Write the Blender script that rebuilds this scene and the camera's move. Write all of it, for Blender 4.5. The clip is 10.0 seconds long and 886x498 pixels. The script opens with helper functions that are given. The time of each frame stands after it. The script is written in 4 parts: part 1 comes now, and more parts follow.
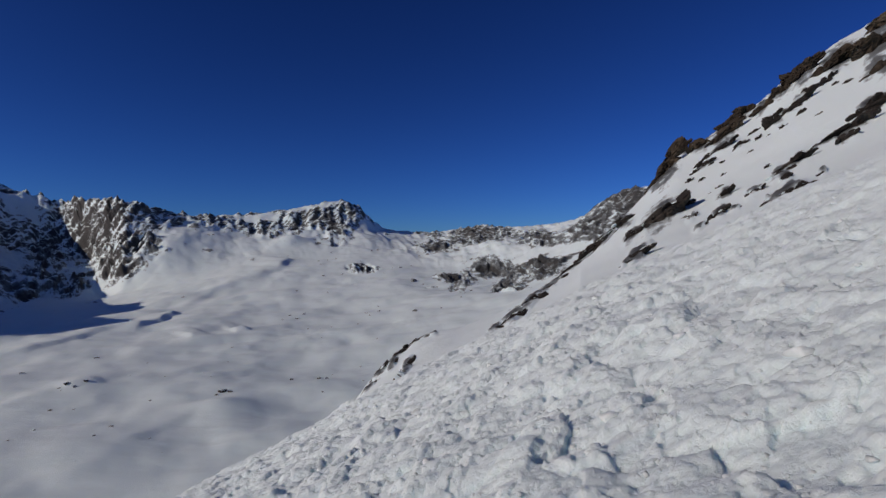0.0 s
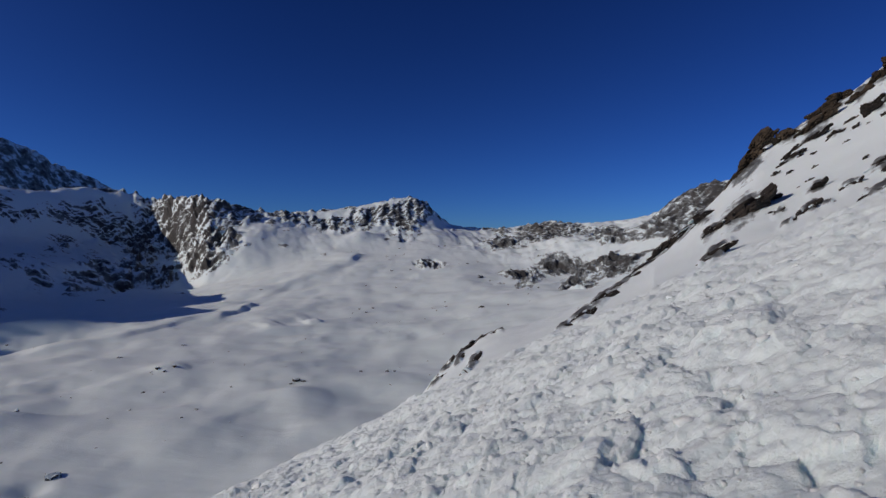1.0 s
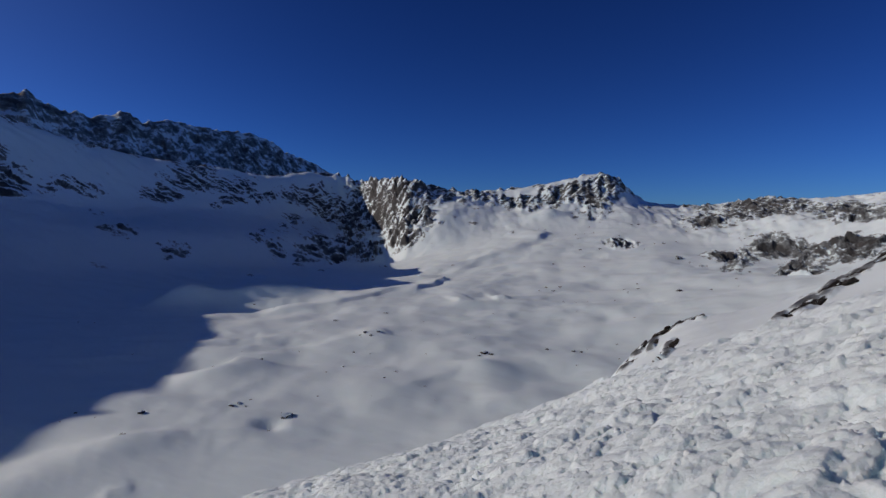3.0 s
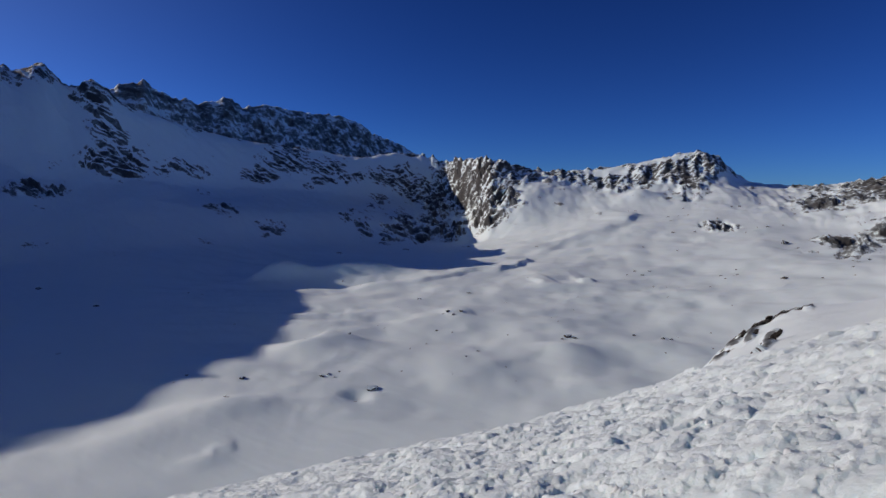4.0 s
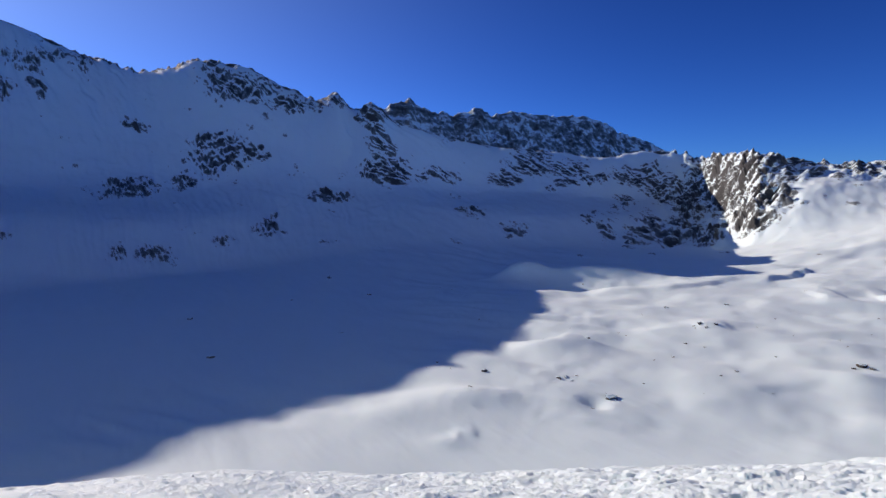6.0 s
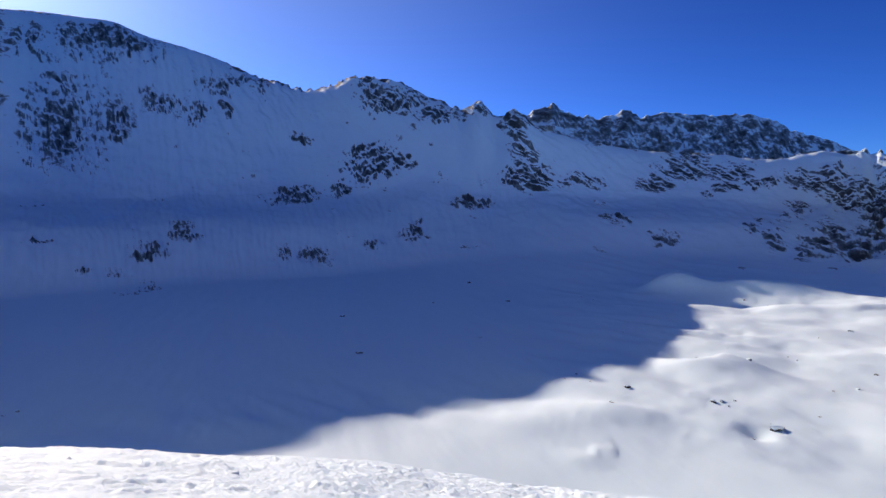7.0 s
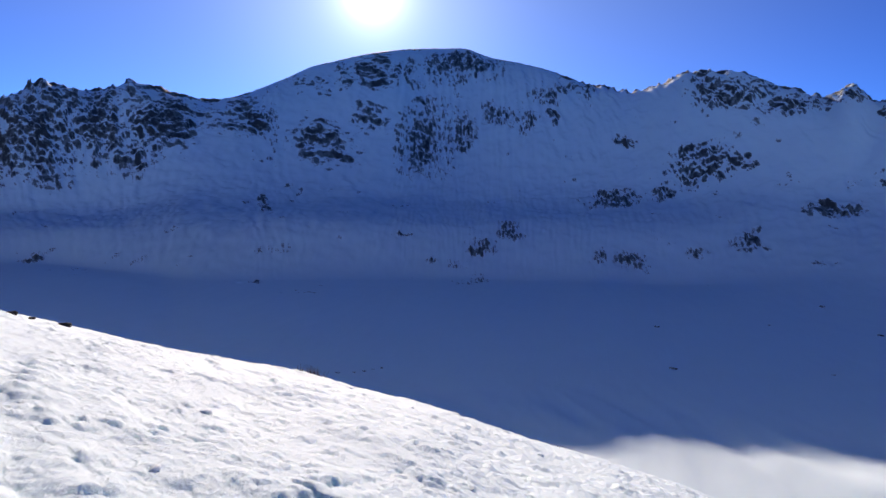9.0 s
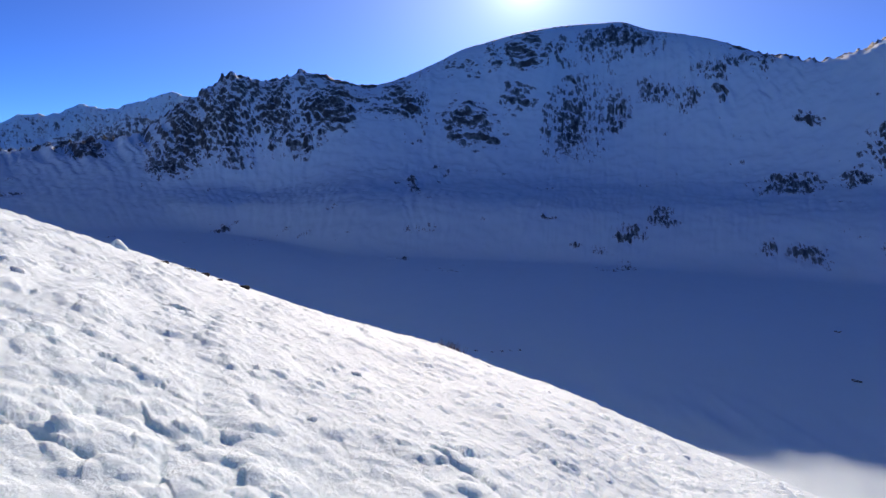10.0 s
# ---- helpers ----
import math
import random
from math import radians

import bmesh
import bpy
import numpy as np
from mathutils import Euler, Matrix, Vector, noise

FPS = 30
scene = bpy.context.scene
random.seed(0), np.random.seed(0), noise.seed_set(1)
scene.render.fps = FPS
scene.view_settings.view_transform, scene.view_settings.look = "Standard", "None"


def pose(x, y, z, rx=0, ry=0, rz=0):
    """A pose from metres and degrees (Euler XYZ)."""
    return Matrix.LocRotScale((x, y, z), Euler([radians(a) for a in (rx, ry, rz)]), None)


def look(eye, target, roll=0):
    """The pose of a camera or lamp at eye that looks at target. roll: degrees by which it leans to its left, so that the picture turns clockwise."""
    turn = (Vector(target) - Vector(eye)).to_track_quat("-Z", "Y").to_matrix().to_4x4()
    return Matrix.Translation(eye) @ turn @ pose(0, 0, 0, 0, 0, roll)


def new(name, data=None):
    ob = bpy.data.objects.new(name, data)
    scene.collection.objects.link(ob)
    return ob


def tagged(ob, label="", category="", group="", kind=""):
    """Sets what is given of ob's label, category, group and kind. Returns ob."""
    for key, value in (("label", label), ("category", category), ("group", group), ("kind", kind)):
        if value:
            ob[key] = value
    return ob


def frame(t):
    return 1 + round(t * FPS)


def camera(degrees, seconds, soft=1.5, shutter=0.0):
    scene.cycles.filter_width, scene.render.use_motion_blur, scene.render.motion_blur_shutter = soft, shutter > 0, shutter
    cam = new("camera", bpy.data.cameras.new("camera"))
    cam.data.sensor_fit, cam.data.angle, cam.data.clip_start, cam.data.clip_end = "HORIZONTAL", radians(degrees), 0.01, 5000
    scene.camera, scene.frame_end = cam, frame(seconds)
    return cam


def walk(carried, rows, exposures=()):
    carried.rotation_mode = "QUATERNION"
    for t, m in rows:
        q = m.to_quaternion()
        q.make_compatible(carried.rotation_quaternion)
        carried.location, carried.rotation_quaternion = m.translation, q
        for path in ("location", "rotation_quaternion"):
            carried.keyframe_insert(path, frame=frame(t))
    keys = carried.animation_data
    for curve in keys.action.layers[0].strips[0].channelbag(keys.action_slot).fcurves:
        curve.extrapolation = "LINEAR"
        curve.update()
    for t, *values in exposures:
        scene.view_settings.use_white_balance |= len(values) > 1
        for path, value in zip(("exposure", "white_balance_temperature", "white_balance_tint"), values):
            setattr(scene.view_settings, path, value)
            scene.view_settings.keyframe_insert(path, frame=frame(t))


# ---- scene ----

# ---------------------------------------------------------------- camera and walk
cam = camera(78.12, 10.0)
# seconds, yaw, pitch, roll: somebody turns on the spot on a snow slope, eyes 1.6 m over the snow
TURN = [
    (0.0, 0.0, 0.0, 0.0), (0.5, 3.72, -0.21, -0.02), (1.0, 7.01, -0.42, -0.30), (1.5, 10.05, -0.95, -0.82),
    (2.0, 13.74, -1.60, -0.60), (2.5, 20.61, -1.99, -0.37), (3.0, 26.50, -2.86, -0.49), (4.5, 40.69, -5.57, -1.10),
    (5.0, 47.73, -5.29, -1.66), (5.5, 53.75, -5.25, -0.74), (7.0, 74.78, -4.28, -0.08), (7.5, 82.75, -4.29, -0.32),
    (8.0, 91.36, -3.72, -0.54), (8.5, 99.02, -4.17, -1.69), (9.0, 107.21, -4.27, -1.19), (9.5, 114.48, -5.82, -2.03),
    (10.0, 122.21, -6.56, -2.04)]
EXPOSURES = [(0.0, -0.63), (2.5, -0.64), (4.5, -0.22), (5.5, 0.1), (7.0, 0.67), (8.5, 0.60), (10.0, 0.54)]
# the eye rises a little in the middle of the turn: seconds, metres
SWAY = {5.5: 0.08, 7.0: 0.22, 7.5: 0.22, 8.0: 0.15, 8.5: 0.08, 9.0: 0.03}
walk(cam, [(t, pose(0, 0, SWAY.get(t, 0.0), 90 + p, r, y)) for t, y, p, r in TURN], EXPOSURES)

# ---------------------------------------------------------------- sky and sun
SUN_BEARING, SUN_HEIGHT = 114.8, 20.82      # degrees to the left of north (+y), degrees up
world = bpy.data.worlds.new("winter_sky")
scene.world = world
world.use_nodes = True
wn, wl = world.node_tree.nodes, world.node_tree.links
wn.clear()
sky = wn.new("ShaderNodeTexSky")
sky.sky_type = "NISHITA"
sky.sun_disc = False
sky.sun_elevation = radians(SUN_HEIGHT)
sky.sun_rotation = radians(-SUN_BEARING)
sky.altitude = 2500
sky.air_density, sky.dust_density, sky.ozone_density = 1.0, 0.5, 4.0
deep = wn.new("ShaderNodeMixRGB")        # thin, dry mountain air: a deeper blue
deep.blend_type = "MULTIPLY"
deep.inputs[0].default_value = 1.0
deep.inputs[2].default_value = (0.452, 0.624, 0.915, 1)
wl.new(sky.outputs[0], deep.inputs[1])
thin = wn.new("ShaderNodeGamma")
thin.inputs[1].default_value = 1.5
wl.new(deep.outputs[0], thin.inputs[0])
# the sun's own glare and the bright air round it
toward = wn.new("ShaderNodeVectorMath")
toward.operation = "DOT_PRODUCT"
toward.inputs[1].default_value = (-math.sin(radians(SUN_BEARING)) * math.cos(radians(SUN_HEIGHT)),
                                  math.cos(radians(SUN_BEARING)) * math.cos(radians(SUN_HEIGHT)), math.sin(radians(SUN_HEIGHT)))
wl.new(wn.new("ShaderNodeTexCoord").outputs["Generated"], toward.inputs[0])
glare = None
for power, gain, tint in ((2600, 45.0, (1, 1, 1)), (500, 11.0, (1, 1, 1)), (60, 4.8, (1, 1, 1)), (9, 1.4, (0.9, 1.0, 1.0)), (4, 2.1, (0.8, 0.9, 0.05))):
    up = wn.new("ShaderNodeMath")
    up.operation, up.inputs[1].default_value = "POWER", power
    lit = wn.new("ShaderNodeVectorMath")
    lit.operation, lit.inputs[1].default_value = "MULTIPLY", tuple(gain * c for c in tint)
    keep = wn.new("ShaderNodeMath")
    keep.operation, keep.inputs[1].default_value = "MAXIMUM", 0.0
    wl.new(toward.outputs["Value"], keep.inputs[0])
    wl.new(keep.outputs[0], up.inputs[0])
    wl.new(up.outputs[0], lit.inputs[0])
    if glare is None:
        glare = lit
    else:
        both = wn.new("ShaderNodeVectorMath")
        wl.new(glare.outputs[0], both.inputs[0])
        wl.new(lit.outputs[0], both.inputs[1])
        glare = both
total = wn.new("ShaderNodeMixRGB")
total.blend_type = "ADD"
total.inputs[0].default_value = 1.0
wl.new(thin.outputs[0], total.inputs[1])
wl.new(glare.outputs[0], total.inputs[2])
back = wn.new("ShaderNodeBackground")
back.inputs[1].default_value = 0.043
wl.new(total.outputs[0], back.inputs[0])
wout = wn.new("ShaderNodeOutputWorld")
wl.new(back.outputs[0], wout.inputs[0])

sun_way = Vector((-math.sin(radians(SUN_BEARING)) * math.cos(radians(SUN_HEIGHT)),
                  math.cos(radians(SUN_BEARING)) * math.cos(radians(SUN_HEIGHT)), math.sin(radians(SUN_HEIGHT))))
sun_lamp = bpy.data.lights.new("sun", "SUN")
sun_lamp.energy, sun_lamp.angle, sun_lamp.color = 4.15, radians(0.2), (1.0, 0.79, 0.66)
sun = new("sun", sun_lamp)
sun.matrix_world = look(sun_way * 200, (0, 0, 0))

# ---------------------------------------------------------------- noise and curves in numpy
_perm = np.random.RandomState(7).permutation(256)
_perm = np.concatenate([_perm, _perm, _perm])
_grad = np.random.RandomState(8).normal(size=(256, 3))
_grad /= np.linalg.norm(_grad, axis=1)[:, None]


def gnoise(x, y, z):
    """Gradient noise, about -0.7 to 0.7, of arrays."""
    shape = np.broadcast(x, y, z).shape
    p = [np.broadcast_to(a, shape).astype(np.float64) for a in (x, y, z)]
    i = [np.floor(a).astype(np.int64) for a in p]
    f = [a - b for a, b in zip(p, i)]
    u = [a * a * a * (a * (a * 6 - 15) + 10) for a in f]
    i = [a & 255 for a in i]
    total = np.zeros(shape)
    for dx in (0, 1):
        wx = u[0] if dx else 1 - u[0]
        for dy in (0, 1):
            wy = u[1] if dy else 1 - u[1]
            h = _perm[_perm[i[0] + dx] + i[1] + dy]
            for dz in (0, 1):
                wz = u[2] if dz else 1 - u[2]
                g = _grad[_perm[h + ((i[2] + dz) & 255)]]
                total += wx * wy * wz * (g[..., 0] * (f[0] - dx) + g[..., 1] * (f[1] - dy) + g[..., 2] * (f[2] - dz))
    return total


def fbm(x, y, z, octaves=4, gain=0.5):
    total, amp, k = 0, 1.0, 1.0
    for o in range(octaves):
        total = total + amp * gnoise(x * k + 17.3 * o, y * k - 9.1 * o, z * k + 5.7 * o)
        amp, k = amp * gain, k * 2.03
    return total


def ridged(x, y, z, octaves=4, gain=0.5):
    total, amp, k = 0, 1.0, 1.0
    for o in range(octaves):
        total = total + amp * (1 - 2.2 * np.abs(gnoise(x * k + 31.7 * o, y * k + 3.1 * o, z * k - 8.3 * o)))
        amp, k = amp * gain, k * 2.07
    return total


def puffs(x, y, z, octaves=4, gain=0.5):
    """Rounded lumps with creases between them."""
    total, amp, k = 0, 1.0, 1.0
    for o in range(octaves):
        total = total + amp * (np.minimum(2.6 * np.abs(gnoise(x * k + 13.7 * o, y * k - 5.1 * o, z + 3.3 * o)), 1.0) - 0.5)
        amp, k = amp * gain, k * 2.11
    return total


def clods(x, y, seed):
    """Domes packed side by side, 0 in the cracks between them to 1 on top, each of its own height."""
    i, j = np.floor(x).astype(np.int64), np.floor(y).astype(np.int64)
    best, high = np.full(x.shape, 9.0), np.zeros(x.shape)
    for di in (-1, 0, 1):
        for dj in (-1, 0, 1):
            h = _perm[_perm[(i + di + seed) & 255] + ((j + dj) & 255)]
            d = (i + di + 0.15 + 0.7 * _perm[h] / 255 - x) ** 2 + (j + dj + 0.15 + 0.7 * _perm[h + 91] / 255 - y) ** 2
            near_one = d < best
            best, high = np.where(near_one, d, best), np.where(near_one, _perm[h + 37] / 255, high)
    return np.sqrt(np.clip(1 - best / 0.75, 0, 1)) * (0.35 + 0.65 * high)


def smooth(a, b, x):
    t = np.clip((x - a) / (b - a), 0, 1)
    return t * t * (3 - 2 * t)


def slopes(xk, yk):
    """Monotone cubic slopes at the knots, along the first axis."""
    h, d = np.diff(xk, axis=0), np.diff(yk, axis=0) / np.diff(xk, axis=0)
    m = np.zeros_like(yk)
    w1, w2 = 2 * h[1:] + h[:-1], h[1:] + 2 * h[:-1]
    with np.errstate(divide="ignore", invalid="ignore"):
        inner = (w1 + w2) / (w1 / d[:-1] + w2 / d[1:])
    m[1:-1] = np.where(d[:-1] * d[1:] > 0, inner, 0)
    m[0], m[-1] = d[0], d[-1]
    return m


def curve(table, column, x):
    t = np.array(table, float)
    xk, yk = t[:, 0], t[:, column]
    m = slopes(xk, yk)
    k = np.clip(np.searchsorted(xk, x) - 1, 0, len(xk) - 2)
    h = xk[k + 1] - xk[k]
    s = np.clip((x - xk[k]) / h, 0, 1)
    return ((1 + 2 * s) * (1 - s) ** 2 * yk[k] + s * (1 - s) ** 2 * h * m[k]
            + s * s * (3 - 2 * s) * yk[k + 1] + s * s * (s - 1) * h * m[k + 1])


# ---------------------------------------------------------------- the lie of the land
# Lines of the terrain, each as rows of bearing (degrees left of north), distance (m), height angle (degrees).
EYE = 1.6
SLOPE_EDGE = [(-100, 40, 21), (-60, 40, 16), (-39, 42, 7.8), (-23, 36, 0.1), (-12.6, 32, -5.1), (-4.5, 30, -9.2), (5, 28, -13.8),
              (16, 27, -18.8), (25, 26, -22.0), (33, 26, -23.9), (45, 26, -26.0), (57, 27, -27.1), (64, 27, -27.1),
              (72, 27, -26.6), (85, 27, -24.7), (97, 27, -23.0), (108, 26, -20.4), (120, 25, -17.4), (133, 24, -13.8),
              (148, 23, -8.4), (161, 22, -3.5), (180, 24, 3), (210, 34, 14), (260, 40, 21)]
SHOULDER = [(-100, 260, 24), (-60, 250, 23), (-45, 240, 20.2), (-39, 230, 17.2), (-33.8, 220, 14.9), (-30.4, 212, 12.6),
            (-25.8, 200, 9.8), (-23.3, 190, 8.3), (-21.3, 180, 6.2), (-18.5, 170, 3.2),
            (-16, 165, 0.4), (-12.6, 160, -2.4), (-9.8, 150, -4.6), (-6.8, 140, -6.5), (-4.5, 135, -7.4), (-2, 130, -8.2),
            (0.5, 125, -8.8), (2, 120, -9.4), (6, 110, -12.2), (8.8, 105, -15.0), (14, 108, -22), (25, 116, -28.5),
            (45, 122, -31.0), (60, 124, -31.4), (90, 120, -29.5), (120, 125, -25.5), (150, 130, -21), (165, 140, -16),
            (180, 180, -4), (210, 240, 18)]
FLOOR_NEAR = [(-100, 420, 23), (-45, 330, 14), (-30, 300, 3), (-20, 290, -8), (-10, 270, -13), (0, 255, -15.5), (10, 240, -17.3), (30, 200, -20.5),
              (60, 190, -21.6), (90, 180, -22.6), (120, 190, -21.5), (150, 260, -16), (165, 330, -11), (210, 400, 15)]
FLOOR_FAR = [(-100, 700, 22), (-45, 520, 12), (-20, 470, -1), (-10, 470, -4.6), (0, 480, -5.9), (10, 490, -6.8), (20, 495, -7.0), (30, 495, -7.3),
             (45, 490, -8.1), (60, 470, -9.0), (75, 450, -9.45), (100, 440, -9.67), (130, 440, -9.67), (138, 600, -7.1),
             (150, 640, -6.7), (165, 700, -6.0), (210, 700, 12)]
WALL_FOOT = [(-100, 900, 22), (-45, 640, 10), (-20, 560, 1.5), (-10, 590, -2.2), (-5, 610, -3.3), (0, 640, -3.0), (5, 700, -1.8), (10, 730, -1.4),
             (15, 740, -1.5), (20, 740, -2.1), (25, 740, -3.0), (30, 760, -4.0), (33, 790, -4.5), (37, 780, -4.7), (45, 730, -4.8), (57, 660, -4.8), (67, 625, -5.1),
             (75, 620, -6.0), (83, 610, -6.9), (90, 590, -7.2), (110, 565, -7.55), (128, 560, -7.65), (145, 800, -5.35), (150, 830, -5.15),
             (165, 900, -4.7), (210, 900, 11)]
BENCH = [(-100, 1000, 22), (-45, 700, 9), (-20, 640, 3.4), (-10, 740, 1.2), (-5, 780, 0.9), (0, 830, 0.4), (5, 880, 0.9), (10, 890, 2.0),
         (15, 890, 1.9), (20, 885, 1.6), (26, 850, 1.2), (30, 830, -0.5), (33, 900, -1.8), (37, 900, -1.8), (45, 840, -1.4), (57, 750, -1.0),
         (67, 715, -1.2), (75, 720, -1.6), (83, 715, -1.9), (100, 700, -1.5), (120, 690, -1.6), (130, 740, -1.7), (145, 890, -2.6),
         (150, 950, -2.6), (165, 1000, -2.5), (210, 1000, 11)]
BENCH_BACK = [(-100, 1050, 22), (-45, 740, 8.5), (-20, 670, 4.0), (-10, 800, 1.5), (0, 900, 0.9), (5, 930, 1.2), (10, 905, 2.4), (20, 900, 2.0),
              (26, 870, 1.7), (30, 850, 0.4), (31.5, 890, 0.1), (34, 1000, -0.2), (37, 1035, 0.0), (45, 960, 0.4), (57, 850, 1.0), (67, 785, 1.5), (75, 790, 1.8), (83, 830, 1.6),
              (100, 880, 0.8), (120, 900, 0.5), (130, 900, 0.3), (141, 965, -1.2), (150, 1000, -1.3), (165, 1080, -1.4), (210, 1100, 11)]
CREST_HEAD = [(-100, 1150, 22.5), (-45, 800, 8.5), (-21, 720, 6.2), (-19.2, 740, 6.1), (-15.9, 800, 4.6), (-14.3, 850, 3.3), (-10.3, 930, 2.5), (-6.8, 950, 2.3),
              (-4.2, 950, 2.5), (-2, 970, 2.2), (1.4, 1000, 1.8), (5.6, 1000, 2.0), (7.3, 990, 3.0), (9.1, 970, 4.6), (10.8, 960, 5.0),
              (13, 955, 4.6), (16.4, 950, 3.9), (21, 950, 3.4), (24.7, 950, 3.2), (28.5, 930, 4.0), (31.0, 945, 4.6), (33.0, 1000, 4.5), (35.0, 1085, 4.2)]
CREST_MID = [(37.5, 1100, 4.8), (40, 1090, 4.9), (43.9, 1060, 4.4), (49.2, 1020, 5.1), (53.7, 980, 5.5), (58, 945, 6.2), (62.1, 910, 7.2),
             (65.5, 885, 8.5), (67.4, 875, 10.0), (69.2, 885, 9.3), (71.1, 900, 10.9), (72.8, 910, 10.1), (75, 925, 10.9), (77, 935, 11.6),
             (79.7, 945, 12.8), (83.7, 975, 13.1), (86, 1010, 12.2), (88.7, 1045, 11.6), (90.9, 1080, 12.1), (94, 1140, 12.8)]
CREST_LAKE = [(96, 1170, 13.6), (99.4, 1235, 14.5), (102.7, 1320, 15.1), (105.7, 1450, 15.9), (108.0, 1470, 15.85), (109.5, 1490, 15.8), (110.6, 1460, 15.73), (111.5, 1405, 15.66), (112.3, 1378, 15.56), (113.5, 1360, 15.4), (116, 1335, 14.9),
              (118.5, 1335, 14.2), (120.6, 1320, 13.6), (123, 1290, 12.4), (126, 1230, 11.0), (128, 1200, 10.2), (130.8, 1180, 9.75), (134, 1160, 10.3),
              (136.9, 1150, 10.6), (139, 1150, 9.7), (141, 1150, 9.5), (142.9, 1150, 9.9), (146, 1170, 7.8), (149, 1190, 5.6), (151, 1210, 3.8),
              (153, 1230, 3.4), (156, 1260, 2.7), (161, 1300, 1.7), (175, 1600, 3), (210, 1250, 11.5)]
CREST = CREST_HEAD + CREST_MID + CREST_LAKE


def wrap(table):
    """Closes a line round the whole compass, from -100 to 260 degrees."""
    rows = [r for r in table if -100 < r[0] < 260]
    first = table[0]
    return [first] + rows + [(260, first[1], first[2])]


LINES = [wrap(t) for t in (SHOULDER, FLOOR_NEAR, FLOOR_FAR, WALL_FOOT, BENCH, BENCH_BACK, CREST)]
EDGE = wrap(SLOPE_EDGE)


def land(az):
    """Knots of the ground's profile along bearings az: distances and heights, one row a line."""
    e, te = curve(EDGE, 1, az), np.tan(np.radians(curve(EDGE, 2, az)))

    def near(r):
        return -EYE + (te + 2 * EYE / e) * r - EYE * (r / e) ** 2
    rs, zs = [0.001 + 0 * az, 0.6 * e, e, 1.3 * e], [near(0.001 + 0 * az), near(0.6 * e), near(e), near(1.3 * e)]
    for t in LINES:
        r = curve(t, 1, az)
        rs.append(r)
        zs.append(r * np.tan(np.radians(curve(t, 2, az))))
    crest_r, crest_z = rs[-1], zs[-1]
    rs += [crest_r + 160, crest_r + 700, 4700 + 0 * az]
    zs += [crest_z - 60 - 0.25 * np.maximum(crest_z, 0), crest_z * 0.2 - 120, -260 + 0 * az]
    return np.array(rs), np.array(zs), near


def profile(rk, zk, near, r):
    """Height at distances r (rows x bearings) over the knots."""
    m = slopes(rk, zk)
    k = np.clip((r[:, None, :] >= rk[None]).sum(1) - 1, 0, len(rk) - 2)
    col = np.arange(r.shape[1])[None, :]
    r0, r1, z0, z1, m0, m1 = rk[k, col], rk[k + 1, col], zk[k, col], zk[k + 1, col], m[k, col], m[k + 1, col]
    h = r1 - r0
    s = np.clip((r - r0) / h, 0, 1)
    z = ((1 + 2 * s) * (1 - s) ** 2 * z0 + s * (1 - s) ** 2 * h * m0 + s * s * (3 - 2 * s) * z1 + s * s * (s - 1) * h * m1)
    return np.where(k < 3, near(r), z)


# ---------------------------------------------------------------- materials
def material(name):
    m = bpy.data.materials.new(name)
    m.use_nodes = True
    n, l = m.node_tree.nodes, m.node_tree.links
    return m, n, l, n["Principled BSDF"]


def noise_node(n, l, coord, scale, detail=5.0, rough=0.55):
    k = n.new("ShaderNodeTexNoise")
    k.inputs["Scale"].default_value, k.inputs["Detail"].default_value, k.inputs["Roughness"].default_value = scale, detail, rough
    l.new(coord, k.inputs["Vector"])
    return k.outputs["Fac"]


def ramp(n, l, value, *stops):
    k = n.new("ShaderNodeValToRGB")
    k.color_ramp.elements[0].position, k.color_ramp.elements[0].color = stops[0][0], (*stops[0][1], 1)
    k.color_ramp.elements[1].position, k.color_ramp.elements[1].color = stops[-1][0], (*stops[-1][1], 1)
    for p, c in stops[1:-1]:
        k.color_ramp.elements.new(p).color = (*c, 1)
    l.new(value, k.inputs[0])
    return k.outputs[0]


def mix(n, l, fac, a, b):
    k = n.new("ShaderNodeMixRGB")
    for socket, v in zip(k.inputs, (fac, a, b)):
        if isinstance(v, (int, float)):
            socket.default_value = v
        elif isinstance(v, tuple):
            socket.default_value = (*v, 1)
        else:
            l.new(v, socket)
    return k.outputs[0]


def arith(n, l, op, a, b, clamp=False):
    k = n.new("ShaderNodeMath")
    k.operation, k.use_clamp = op, clamp
    for socket, v in zip(k.inputs, (a, b)):
        if isinstance(v, (int, float)):
            socket.default_value = v
        else:
            l.new(v, socket)
    return k.outputs[0]


def rock_colour(n, l, pos, coarse, fine):
    a = ramp(n, l, noise_node(n, l, pos, coarse, 6), (0.25, (0.028, 0.028, 0.029)), (0.5, (0.050, 0.049, 0.049)), (0.75, (0.105, 0.101, 0.097)))
    b = ramp(n, l, noise_node(n, l, pos, fine, 8, 0.7), (0.3, (0.3, 0.3, 0.31)), (0.7, (0.92, 0.92, 0.92)))
    k = n.new("ShaderNodeMixRGB")
    k.blend_type = "MULTIPLY"
    k.inputs[0].default_value = 1
    l.new(a, k.inputs[1])
    l.new(b, k.inputs[2])
    return k.outputs[0]


